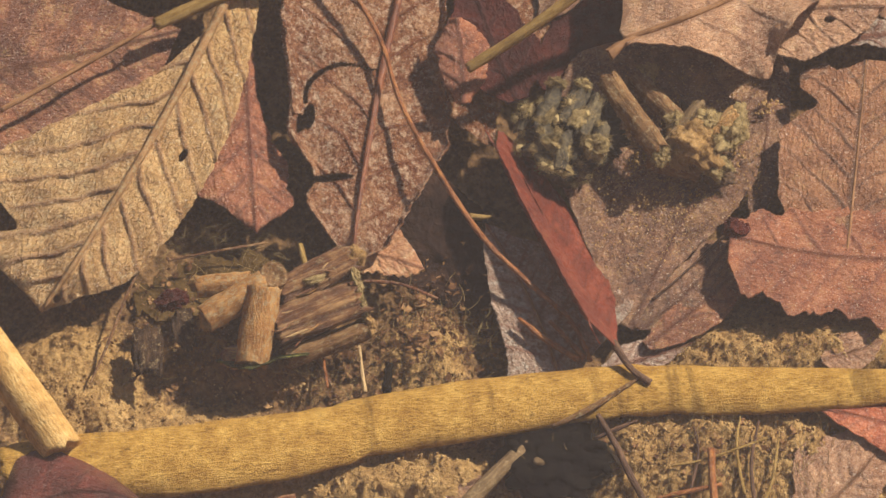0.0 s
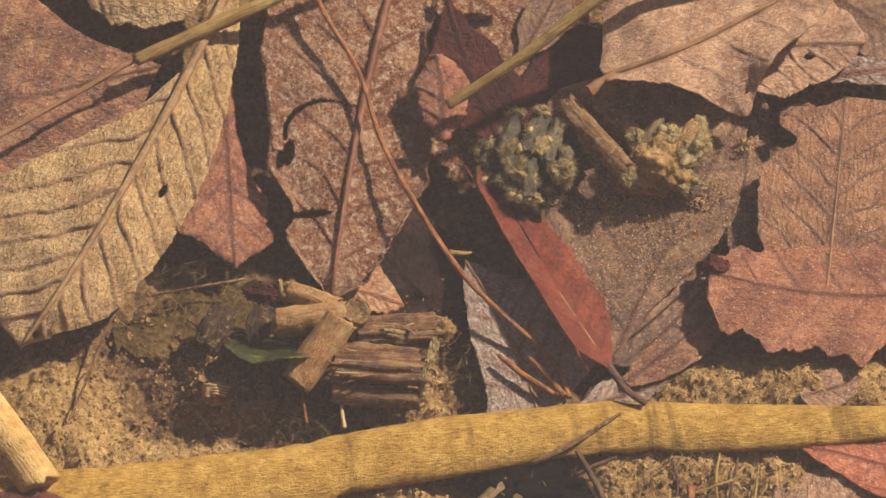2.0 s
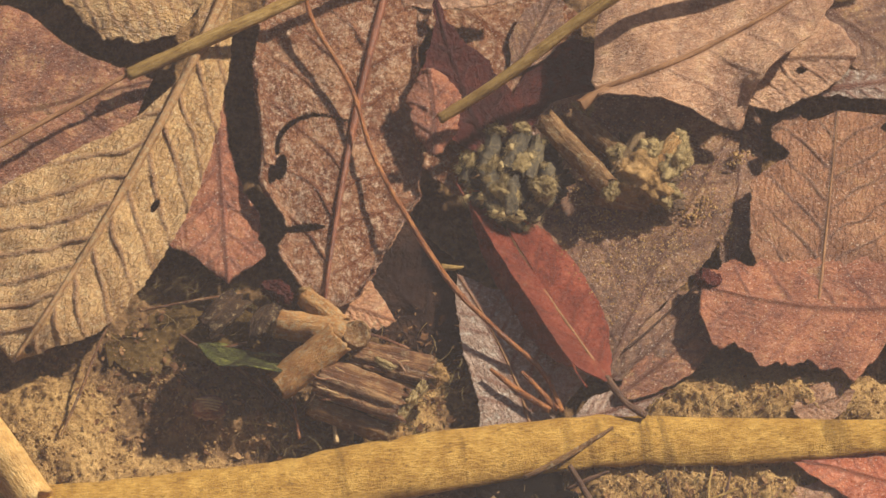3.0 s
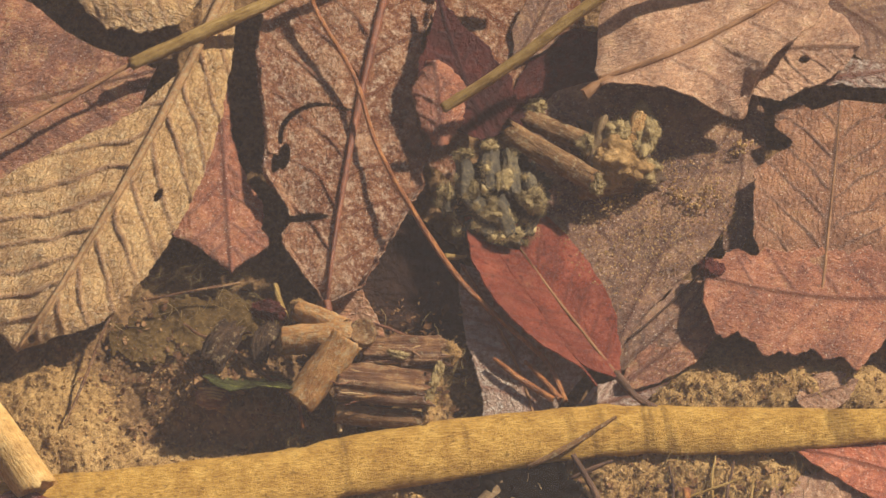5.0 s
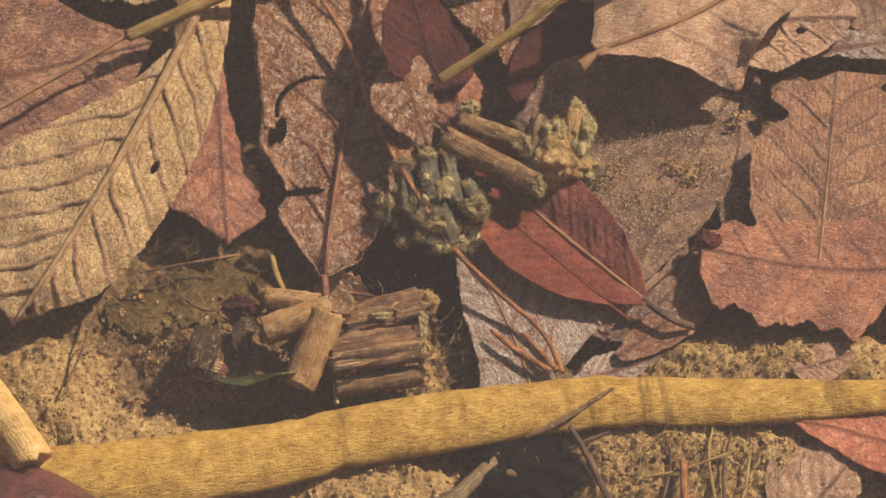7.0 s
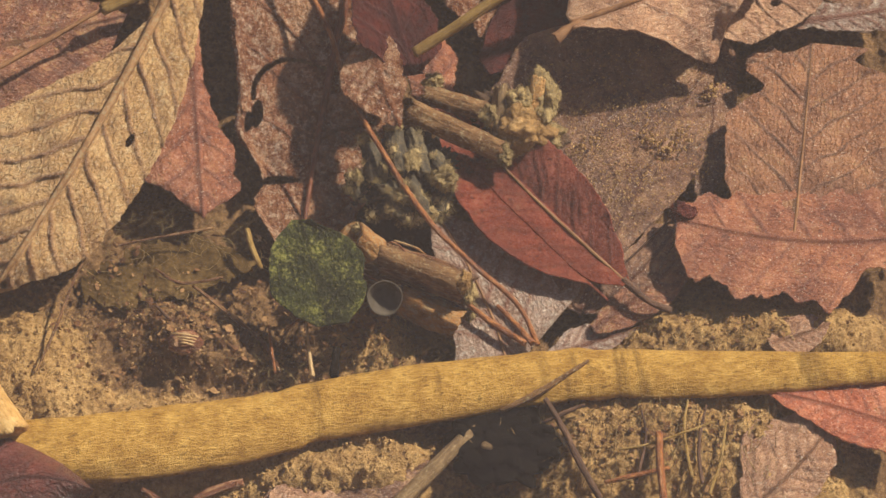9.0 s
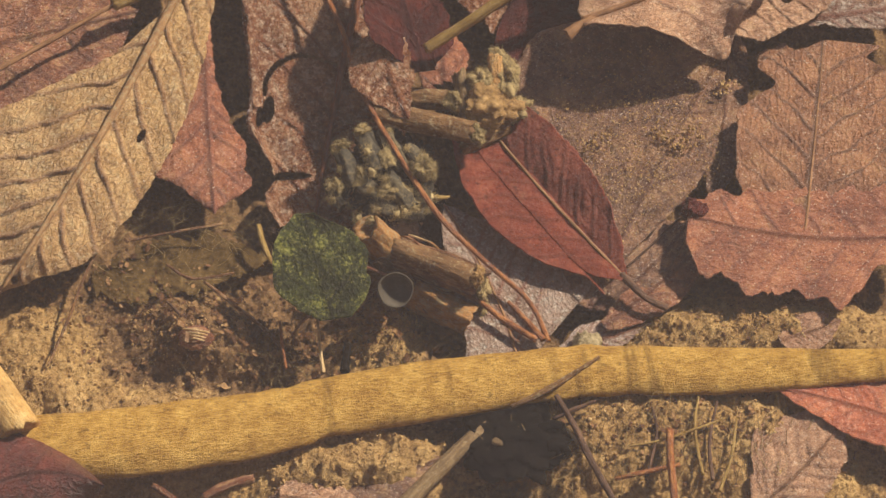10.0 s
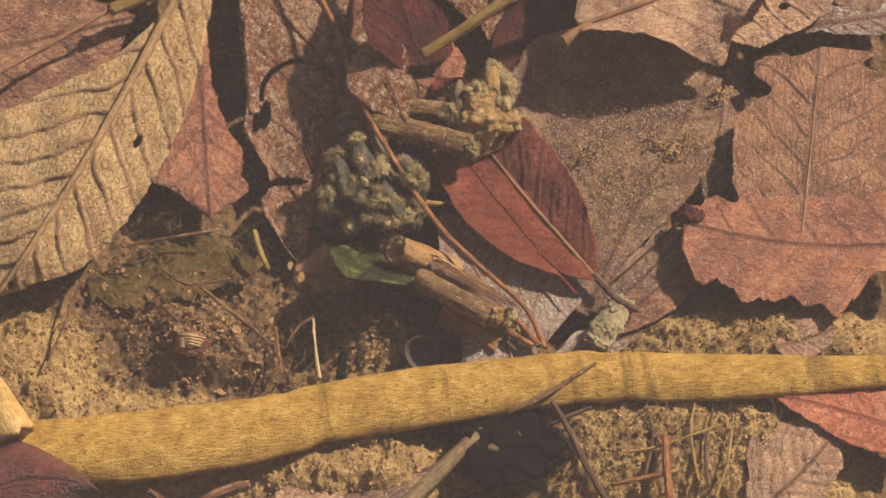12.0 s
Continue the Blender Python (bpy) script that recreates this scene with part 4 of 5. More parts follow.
tagged(tube("brown_stalk", [(215, 95, 5.6), (80, 172, 4.8), (-70, 255, 4.2)], [4, 5, 5], RIB, sides=10, steps=24, lumps=0.08),
       "thin reddish brown stalk lying over silted leaves", "stalk")
rootlet = thing("orange_twig", (700, 350, 8), "thin orange-brown rootlet with a forked end", "twig")
tube("main_stem", [(520, -40, 7.5), (535, 10, 7), (600, 120, 6), (640, 240, 5.8), (700, 350, 5.6), (780, 470, 3.5), (860, 550, 1.5), (940, 622, 0), (977, 695, 0)],
     [5, 4.6, 4.2, 4.4, 4.8, 5.2, 5, 5, 4.6], TWIG, rootlet, sides=8, steps=70, lumps=0.08, centre=(700, 350, 8))
tube("side_shoot", [(850, 620, 0), (895, 655, 0), (955, 692, 0)], [4, 6, 6], TWIG, rootlet, sides=8, steps=16, lumps=0.08, centre=(700, 350, 8))
tube("side_shoot", [(905, 625, 0.2), (935, 655, 0), (968, 692, 0)], [4, 5, 6], TWIG, rootlet, sides=8, steps=16, lumps=0.08, centre=(700, 350, 8))


# ---- litter below and beside the reed ----
PINKISH = "pinkish brown dead leaf, silted and half buried"
leaf("brown_leaf", PINKISH, (1350, 985), (1500, 830), 10, [30, 60, 70, 60, 50, 40, 0], [20, 60, 100, 110, 90, 60, 0], mat=PINK, rise=(-2.5, -1.5), arch=1.0, wave=0.8, ragged=2.2, seed=31, rows=70, cols=44)
leaf("red_leaf", "bright rust red dead leaf beside the reed", (1650, 850), (1370, 772), 6, [40, 62, 66, 58, 46, 30, 0], [30, 50, 56, 50, 36, 20, 0], mat=EMBER, rise=(0.2, 0.0), wave=0.6, seed=32, rows=70, cols=44)
leaf("brown_leaf", "small pinkish dead leaf lying on the silt", (1385, 690), (1495, 655), 3, [8, 28, 36, 36, 30, 20, 0], [8, 22, 30, 34, 30, 22, 0], mat=PINK, rise=(-0.5, -0.3), wave=0.5, ragged=2.0, seed=33, rows=50, cols=30)
leaf("dark_red_leaf", "dark brown dead leaf under the reed", (480, 1000), (800, 900), 0, [20, 60, 80, 80, 60, 30, 0], [20, 50, 60, 60, 50, 30, 0], mat=MURK, rise=(-3, -3), wave=0.8, seed=34, rows=70, cols=44)
leaf("leaf_scrap", "pinkish grey scrap of dead leaf with a frayed edge", (500, 970), (640, 985), 0, [10, 40, 50, 40, 10], [20, 30, 20, 30, 10], mat=PINK, rise=(-1, -1), wave=0.7, ragged=2.5, seed=35, rows=50, cols=30)
leaf("grey_leaf", "flat grey dead leaf tucked under the red one", (1000, 715), (1160, 660), 0, [10, 20, 26, 24, 14, 0], [14, 30, 34, 28, 16, 0], mat=GREYLEAF, rise=(-3.6, -3), wave=0.4, seed=36, rows=50, cols=30)
tagged(tube("grey_stick", [(985, 722, -2.6), (925, 782, -1.6), (868, 838, -0.6), (815, 890, 0), (712, 995, 0)], [7, 8, 10, 13, 15], DULL, sides=12, steps=26, lumps=0.06), "grey-tan stick running under the reed", "stick")
# brown streak on the reed, built as a thin tube
tagged(tube("thin_twig", [(1066, 722, 2.2), (1020, 752, 2.5), (965, 785, 2.2), (910, 812, 1.3)], [3, 5, 6, 4], CORK, sides=8, steps=20, lumps=0.08), "thin brown streak on the reed", "twig")
forked = thing("dark_twig", (1030, 860, 0), "dark forked twig on the silt", "twig")
tube("main_stem", [(990, 790, 2), (1020, 840, 1), (1050, 900, 1), (1100, 990, 0.5)], [5, 6, 6, 5], DARKTWIG, forked, sides=8, steps=24, lumps=0.1, centre=(1030, 860, 0))
tube("side_shoot", [(985, 832, 1), (1030, 812, 1.2), (1060, 800, 1.5)], [3.5, 4.5, 2.5], DARKTWIG, forked, sides=8, steps=12, lumps=0.1, centre=(1030, 860, 0))
tagged(tube("thin_twig", [(1095, 938, 0.5), (1150, 925, 0.8), (1210, 912, 1)], [4, 5, 4], TWIG, sides=8, steps=14), "short orange twig on the silt", "twig")
tagged(tube("thin_twig", [(1191, 850, 1.5), (1194, 910, 1.2), (1203, 1000, 1)], [7, 7, 7], TWIG, sides=8, steps=14), "straight reddish twig standing in the silt", "twig")
tagged(tube("red_twig", [(366, 972, 1), (410, 950, 1.4), (456, 938, 1.8)], [7, 9, 7], REDSTICK, sides=8, steps=14, lumps=0.1), "short red twig under the reed", "twig")
tagged(tube("red_twig", [(276, 952, 1), (305, 970, 1), (340, 1000, 1)], [6, 7, 6], REDSTICK, sides=8, steps=14, lumps=0.1), "short red twig beside the corner leaf", "twig")
tagged(tube("dark_twig", [(200, 500, 2), (160, 570, 0), (125, 660, 0), (90, 740, 0)], [1.5, 2.5, 3, 1.5], BARK, sides=6, steps=24, lumps=0.1), "thin dark rootlet lying on the silt", "twig")
tagged(tube("dark_twig", [(462, 490, 0), (470, 520, 0), (487, 560, 0)], [5, 6, 4], OLIVE, sides=8, steps=12, lumps=0.1), "short stub of a brown twig", "twig")
for k, (ends, r) in enumerate(((((330, 650, -2), (352, 720, -2)), 13), (((430, 720, -2), (470, 660, -1.6)), 12))):
    tagged(tube("bark_strip", ends, [r * 0.8, r, r * 0.7], DARKTWIG, sides=14, steps=16, flute=0.1, lumps=0.08, seed=k + 21, flat=0.5), "dark ribbed strip of bark sunk in mud", "bark")
seed_pod = thing("seed_pod", (352, 690, -0.6), "small reddish ribbed seed lying in the mud", "seed")
lump("husk", (352, 690, -0.4), (30, 24, 16), REDSTICK, seed_pod, (352, 690, -0.6), 0.15, 1.2, seed=14)
for k in range(4):
    tube("seam", [(328 + 4 * k, 682 + 6 * k - 8, 0.4), (352, 684 + 5 * k - 8, 1.1), (376 - 3 * k, 688 + 5 * k - 8, 0.5)], [1.6, 2.2, 1.6], PALE, seed_pod, sides=6, steps=10, centre=(352, 690, -0.6))
tagged(leaf_blade("algae_mat", (170, 600), (480, 545), -10, [20, 40, 52, 48, 56, 40, 30, 8], [16, 34, 46, 52, 44, 46, 24, 8], ALGAEMAT, rise=(-3.6, -3.6), wave=1.0, crumple=0.35, veins=1, relief=0.0, ragged=4.0, seed=51, rows=110, cols=60),
       "murky brown algae film over the mud", "algae mat")
for line, radii, mat in (
        ([(366, 590, -1), (420, 632, -1.2), (490, 690, -1.5), (520, 742, -2)], [3, 4, 3.5, 2], BARK), ([(500, 660, -1), (505, 700, -0.5), (512, 745, -0.5)], [2.5, 3, 2], TWIG), ([(520, 690, -0.5), (545, 655, 0), (575, 640, 0)], [2, 3, 2], BARK),
        ([(566, 640, 0), (570, 690, 0), (578, 752, 0)], [3, 2.5, 4], PALE), ([(620, 700, -0.5), (616, 750, -0.5)], [8, 8], CHAR), ([(300, 560, -1), (345, 585, -0.6), (420, 575, -0.6)], [2.5, 3, 2], BARK),
        ([(300, 625, -1.5), (350, 668, -1.5), (430, 700, -1.8)], [3, 3, 2], DARKTWIG), ([(575, 555, -0.5), (640, 560, 0.4), (706, 585, 0)], [3.5, 3, 2], REDSTICK), ([(230, 520, 0.5), (300, 505, 0), (400, 488, -0.5)], [2, 2.5, 2], BARK)):
    tagged(tube("rootlet", line, radii, mat, sides=7, steps=22, lumps=0.15), "thin brown rootlet tangled in the mud", "root")
for line, radii, mat in (([(1242, 792, 0), (1236, 850, 0.3), (1250, 930, 0)], [2, 3, 3], OLIVE), ([(1275, 800, 0), (1262, 870, 0.4), (1268, 940, 0)], [2, 3.5, 3], DARKTWIG), ([(1160, 810, 0), (1168, 860, 0.2), (1150, 940, 0)], [2, 2.5, 3], DARKTWIG),
                          ([(1120, 880, 0.3), (1180, 868, 0.5), (1290, 830, 0.4)], [2, 2.5, 2], OLIVE), ([(1010, 850, 0.4), (1040, 890, 0.5), (1075, 940, 0.4)], [2.5, 3, 3], PALE), ([(1310, 830, 0.2), (1300, 900, 0.2), (1280, 960, 0)], [2, 3, 3], OLIVE)):
    tagged(tube("rootlet", line, radii, mat, sides=7, steps=22, lumps=0.15), "thin brown rootlet growing out of the silt", "root")
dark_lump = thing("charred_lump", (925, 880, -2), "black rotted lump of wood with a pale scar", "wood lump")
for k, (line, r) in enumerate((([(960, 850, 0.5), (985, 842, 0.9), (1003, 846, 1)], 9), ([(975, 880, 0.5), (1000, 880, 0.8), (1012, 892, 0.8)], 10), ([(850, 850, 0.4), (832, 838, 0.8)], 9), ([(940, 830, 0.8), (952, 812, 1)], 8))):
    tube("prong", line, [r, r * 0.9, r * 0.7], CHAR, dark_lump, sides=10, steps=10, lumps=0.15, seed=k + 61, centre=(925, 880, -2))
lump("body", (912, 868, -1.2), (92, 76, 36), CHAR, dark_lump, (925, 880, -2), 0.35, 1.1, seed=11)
lump("scar", (890, 872, 1.2), (12, 8, 6), DULL, dark_lump, (925, 880, -2), 0.2, seed=12)

# ---- caddisfly cases ----
A_AT = (570, 600, 2.5)
stick_case = thing("caddisfly_case", A_AT, "caddisfly case of tan twig pieces, bark and a green leaf disc", "caddisfly case")
for k, (ends, r, mat, rough, flat) in enumerate((
        (((572, 608, 2.6), (712, 574, 2.6)), 28, BARK, 0.15, 0.85), (((552, 670, 3.0), (706, 646, 3.0)), 33, BARK, 0.16, 0.8), (((590, 640, 0.2), (705, 612, 0.2)), 28, TANSTICK, 0.24, 0.9),
        (((560, 724, 0.6), (714, 702, 0.6)), 19, CORK, 0.06, 1.0),
        (((434, 624, 3.6), (552, 586, 4.6)), 26, TANSTICK, 0.05, 1.0), (((494, 722, 2.4), (548, 592, 5.8)), 30, TANSTICK, 0.04, 0.9), (((438, 566, 2.2), (530, 578, 3.0)), 20, TANSTICK, 0.06, 1.0),
        (((562, 590, 3.0), (570, 572, 6.0)), 24, CORK, 0.05, 1.0))):
    tube("stick", ends, [r * 0.95, r * 1.04, r], mat, stick_case, sides=40, steps=24, lumps=0.03, seed=k + 3, centre=A_AT, hollow=0.25, ridge=rough, flat=flat, fray=0.9 if mat == BARK else 0.25)
pick = np.random.default_rng(17)
for k in range(22):
    # loose fibres along the two bark pieces
    (a0, b0, h0), (a1, b1, h1), r = (((572, 608, 2.6), (712, 574, 2.6), 27), ((552, 670, 3.0), (706, 646, 3.0), 32))[k % 2]
    g, f0 = pick.uniform(-0.6, 3.9), pick.uniform(-0.08, 0.6)
    f1 = f0 + pick.uniform(0.18, 0.4)
    da, dh = r * math.cos(g), r * math.sin(g) * STEP * 1000 * 0.85
    line = [(a0 + (a1 - a0) * f + da * 0.22, b0 + (b1 - b0) * f - da + w * 30, h0 + dh + w) for f, w in ((f0, pick.normal() * 0.15), ((f0 + f1) / 2, 0.0), (f1, pick.normal() * 0.15))]
    tube("splinter", line, [1.0, 2.4, 1.2], (PALE, TANSTICK, REDSTICK)[k % 3], stick_case, sides=6, steps=10, lumps=0.12, seed=k + 71, centre=A_AT)
tube("bark_strip", ((336, 622, 1.2), (326, 655, 1.5), (316, 694, 0.8)), [22, 25, 21], DARKBARK, stick_case, sides=40, steps=20, ridge=0.3, lumps=0.05, seed=22, centre=A_AT, flat=0.3, fray=1.2)
tube("bark_strip", ((404, 600, 1.6), (396, 632, 1.6), (402, 668, 1.0)), [12, 17, 12], DARKBARK, stick_case, sides=30, steps=16, ridge=0.3, lumps=0.08, seed=24, centre=A_AT, flat=0.35, fray=1.2)
lump("bark_lump", (388, 580, 2.0), (30, 18, 16), DARKRED_SHADED, stick_case, A_AT, 0.4, 1.3, seed=2)
lump("bark_lump", (520, 650, 1.0), (46, 34, 12), DEBRIS, stick_case, A_AT, 0.6, 1.5, seed=3)
for k, (at, radii, count) in enumerate((((720, 572, 3.0), (21, 21, 20), 300), ((714, 604, 2.4), (9, 20, 18), 200), ((712, 632, 3.2), (10, 18, 20), 200), ((712, 664, 2.6), (9, 20, 18), 180), ((718, 698, 1.2), (12, 22, 18), 180),
                                        ((434, 628, 3.6), (9, 18, 16), 160), ((436, 560, 2.4), (12, 16, 14), 160), ((640, 596, 4.6), (22, 8, 6), 140), ((600, 716, 0.6), (20, 12, 10), 120), ((500, 706, 3.8), (18, 14, 10), 160), ((590, 640, 3.4), (26, 7, 6), 140))):
    fuzz("algae_tuft", at, radii, CRUMB if k in (0, 4, 5, 6) else ALGAE, stick_case, A_AT, count, 0.12, 4 + k, 1.4)
for k, (ends, r) in enumerate((((434, 624, 3.6, 552, 586, 4.6), 21), ((494, 722, 2.4, 548, 592, 5.8), 25), ((438, 566, 2.2, 530, 578, 3.0), 18))):
    # silt grains caught on the tan sticks
    places = []
    for _ in range(150):
        f, g = pick.random(), pick.uniform(0, 6.28)
        a, b, h = (p + (q - p) * f for p, q in zip(ends[:3], ends[3:]))
        away = Vector((ends[3] - ends[0], ends[1] - ends[4], 0)).normalized()
        across = Vector((-away.y, away.x, 0)) * math.cos(g) + Vector((0, 0, 1)) * math.sin(g)
        places.append((spot(a, b, h) + across * (r * STEP * 0.99), 0.05 + 0.12 * pick.random() ** 2))
    crumbs("silt_grains", places, CRUMB, stick_case, spot(*A_AT))
plate = new("shell_cup")
plate.parent = stick_case
bowl("shell_plate", 2.4, 1.9, SHELL, plate)
disc = new("leaf_disc")
disc.parent = stick_case
leaf_blade("blade", (430, 750), (430, 570), 0, [30, 60, 76, 82, 86, 86, 74, 46, 12], [24, 50, 72, 86, 84, 78, 70, 52, 14], GREEN, rise=(5, 5), wave=0.7, crumple=0.15, fold=(0.9, -0.6),
           veins=4, relief=0.2, seed=22, rows=60, cols=40, parent=disc, centre=(430, 660, 5))

B_AT = (965, 285, 0)
mossy_case = thing("caddisfly_case", B_AT, "caddisfly case of grey grit and twigs furred with yellow-green algae", "caddisfly case")
RODS = (((795, 258, 3), (800, 335, 2.6), 16), ((838, 240, 3.8), (846, 318, 4.4), 16), ((876, 250, 4), (886, 325, 4.6), 15), ((905, 392, 1.5), (925, 345, 3.2), 15), ((770, 345, 1.0), (812, 300, 2.4), 14),
        ((815, 335, 3.6), (848, 398, 2.6), 17), ((855, 330, 4.6), (880, 395, 3.4), 16), ((800, 388, 1.6), (858, 372, 3.0), 15), ((905, 290, 4.2), (930, 340, 3.8), 14), ((850, 405, 1.0), (900, 410, 0.8), 14), ((758, 318, 1.2), (772, 362, 0.8), 13))
for k, (one, two, r) in enumerate(RODS):
    tube("slate_rod", (one, two), [r * 0.85, r, r * 0.8], SLATE, mossy_case, sides=24, steps=16, ridge=0.3, lumps=0.12, seed=k + 31, centre=B_AT, flat=0.65, fray=0.8)
for k, (at, radii) in enumerate((((850, 340, 0.6), (58, 50, 34)), ((905, 320, 1.2), (40, 42, 28)), ((868, 285, 1.2), (48, 34, 24)))):
    lump("grit_lump", at, radii, SLATE, mossy_case, B_AT, 0.6, 1.8, seed=k + 5)
for k, (at, radii) in enumerate((((1055, 250, 0.0), (60, 52, 32)), ((1095, 290, 0.4), (44, 34, 24)))):
    lump("grit_lump", at, radii, DEBRIS, mossy_case, B_AT, 0.6, 1.8, seed=k + 15)
for k, (ends, r, mat, rough) in enumerate(((((872, 216, 4.6), (1026, 296, 4.6)), 21, CORK, 0.05), (((905, 196, 2.2), (1020, 236, 2.6)), 18, CORK, 0.05), (((1094, 228, 4.4), (1108, 178, 5.8)), 14, AMBER, 0.14),
                                           (((1000, 318, 1), (1100, 304, 1)), 17, CORK, 0.1), (((1030, 282, 2.8), (1044, 196, 3.6)), 19, DULL, 0.24), (((1060, 290, 3.0), (1070, 220, 3.4)), 13, DULL, 0.2))):
    tube("stick", ends, [r, r * 1.03, r * 0.95], mat, mossy_case, sides=32, steps=18, ridge=rough, lumps=0.05, seed=k + 41, centre=B_AT, hollow=0.3, fray=0.8)
for k, (at, radii, count) in enumerate((((852, 356, 4.2), (26, 18, 12), 260), ((918, 332, 5.0), (25, 24, 20), 260), ((798, 256, 3.8), (17, 10, 9), 120), ((826, 378, 3.0), (17, 11, 10), 150), ((842, 240, 4.8), (16, 10, 10), 120),
                                        ((866, 300, 5.0), (15, 20, 9), 140), ((885, 392, 3.2), (18, 12, 10), 120), ((1030, 300, 4.8), (16, 22, 16), 180), ((925, 176, 2.8), (19, 18, 15), 140), ((772, 322, 2.2), (10, 16, 8), 90), ((815, 318, 3.4), (8, 22, 8), 110))):
    fuzz("algae_tuft", at, radii, ALGAE, mossy_case, B_AT, count * 2, 0.11, 50 + k, 2.2)
pick = np.random.default_rng(23)
for one, two, r in RODS:
    # algae grown between and over the rods
    for f in (0.05, 0.5, 0.95):
        a, b, h = (p + (q - p) * f for p, q in zip(one, two))
        g, size = pick.uniform(-0.4, 3.5), 4 + 11 * pick.random() ** 1.5
        fuzz("algae_tuft", (a + math.cos(g) * r * 0.8, b + pick.normal() * 3, h + math.sin(g) * r * 0.055), (size, size * pick.uniform(0.8, 1.4), size * 0.8), ALGAE, mossy_case, B_AT, 130, 0.12, int(pick.integers(1000)), 1.6, BALL3)
for k, (at, radii, count) in enumerate((((1020, 240, 3.4), (22, 24, 20), 200), ((1068, 258, 4.0), (60, 50, 34), 520), ((1116, 212, 4.2), (28, 50, 26), 320), ((1072, 218, 4.8), (30, 32, 24), 280), ((1114, 280, 2.6), (34, 26, 20), 220), ((1050, 298, 2.6), (30, 20, 18), 180))):
    fuzz("algae_tuft", at, radii, CRUMB if k in (1, 5) else ALGAE, mossy_case, B_AT, count * 2, 0.11, 60 + k, 2.8)


C_AT = (1090, 655, -1)
cream_case = thing("caddisfly_case", C_AT, "small cream caddisfly case of fine grit creeping from under the reed", "caddisfly case")
tube("grit_tube", [(1090, 702, -1.0), (1090, 655, -0.8), (1090, 612, -0.8)], [24, 27, 22], CREAM, cream_case, sides=36, steps=30, ridge=0.08, lumps=0.08, seed=81, centre=C_AT, flat=0.7, hollow=0.3)
for k, (at, radii) in enumerate((((1090, 700, -0.6), (22, 12, 14)), ((1096, 668, 0.2), (18, 16, 9)), ((1082, 630, 0.2), (16, 16, 9)))):
    fuzz("grit_fur", at, radii, CREAM, cream_case, C_AT, 260, 0.12, 90 + k, 0.6)


# ---- silt crumbs, root hairs ----
def scatter_crumbs():
    rng = np.random.default_rng(5)
    places = []
    while len(places) < 9000:
        x, y = rng.uniform(-0.066, 0.066), rng.uniform(-0.056, 0.05)
        h = floor_level(x, y)
        if h < -4.6 + rng.normal() * 0.6:
            continue
        places.append(((x, y, h / 1000 + 0.0001), 0.07 + 0.26 * rng.random() ** 3))
    tagged(crumbs("silt_crumbs", places, CRUMB), "tan crumbs of silt heaped on the pool floor", "silt", kind="stuff")
    litter = []
    for _ in range(5200):
        a, b = rng.normal(1130, 110), rng.normal(360, 110)
        if not 960 < a < 1280 or (a - 960) * 0.7 + (b - 200) > 420 or b < 170:
            continue
        litter.append((spot(a, b, -0.7 + rng.random() * 0.3), 0.05 + 0.13 * rng.random() ** 3))
    for a, b in ((1185, 335), (1205, 350), (1218, 340), (1175, 320), (1075, 335), (1050, 345), (1285, 250), (1290, 238), (1230, 320)):
        for _ in range(22):
            litter.append((spot(a + rng.normal() * 9, b + rng.normal() * 6, -0.5 + rng.random() * 0.6), 0.13 + 0.16 * rng.random()))
    tagged(crumbs("leaf_litter_crumbs", litter, CRUMB), "tan silt crumbs lying on the dark leaf", "silt", kind="stuff")


scatter_crumbs()
hairs("root_hairs", [(300, 535, 95, 24, -2.4, 90, 3, 0, 50), (380, 670, 70, 45, -2, 110, 3, -40, 60), (1180, 880, 130, 45, -0.5, 420, 3.4, 85, 28),
                     (520, 720, 40, 50, -2, 110, 3, 80, 45), (700, 670, 50, 40, -2.2, 160, 3, 60, 60), (330, 480, 80, 18, -3, 60, 3.5, 10, 40), (1250, 690, 90, 12, -0.3, 70, 2, 85, 25)],
      HAIR, "matted brown root hairs and algae threads on the silt", "root hairs")
flecks("leaf_flecks", [(340, 650, 95, 55, -5, 520, 0.7), (500, 715, 60, 40, -5, 220, 0.7), (690, 650, 60, 55, -5, 420, 0.8), (300, 590, 100, 30, -3.4, 120, 0.5),
                       (1200, 860, 130, 45, -5, 240, 0.7), (1280, 680, 110, 20, -5, 60, 0.5), (700, 560, 60, 40, -6.5, 120, 0.6)],
       FLECK, "torn brown flakes of leaf and bark littering the mud", "leaf litter")


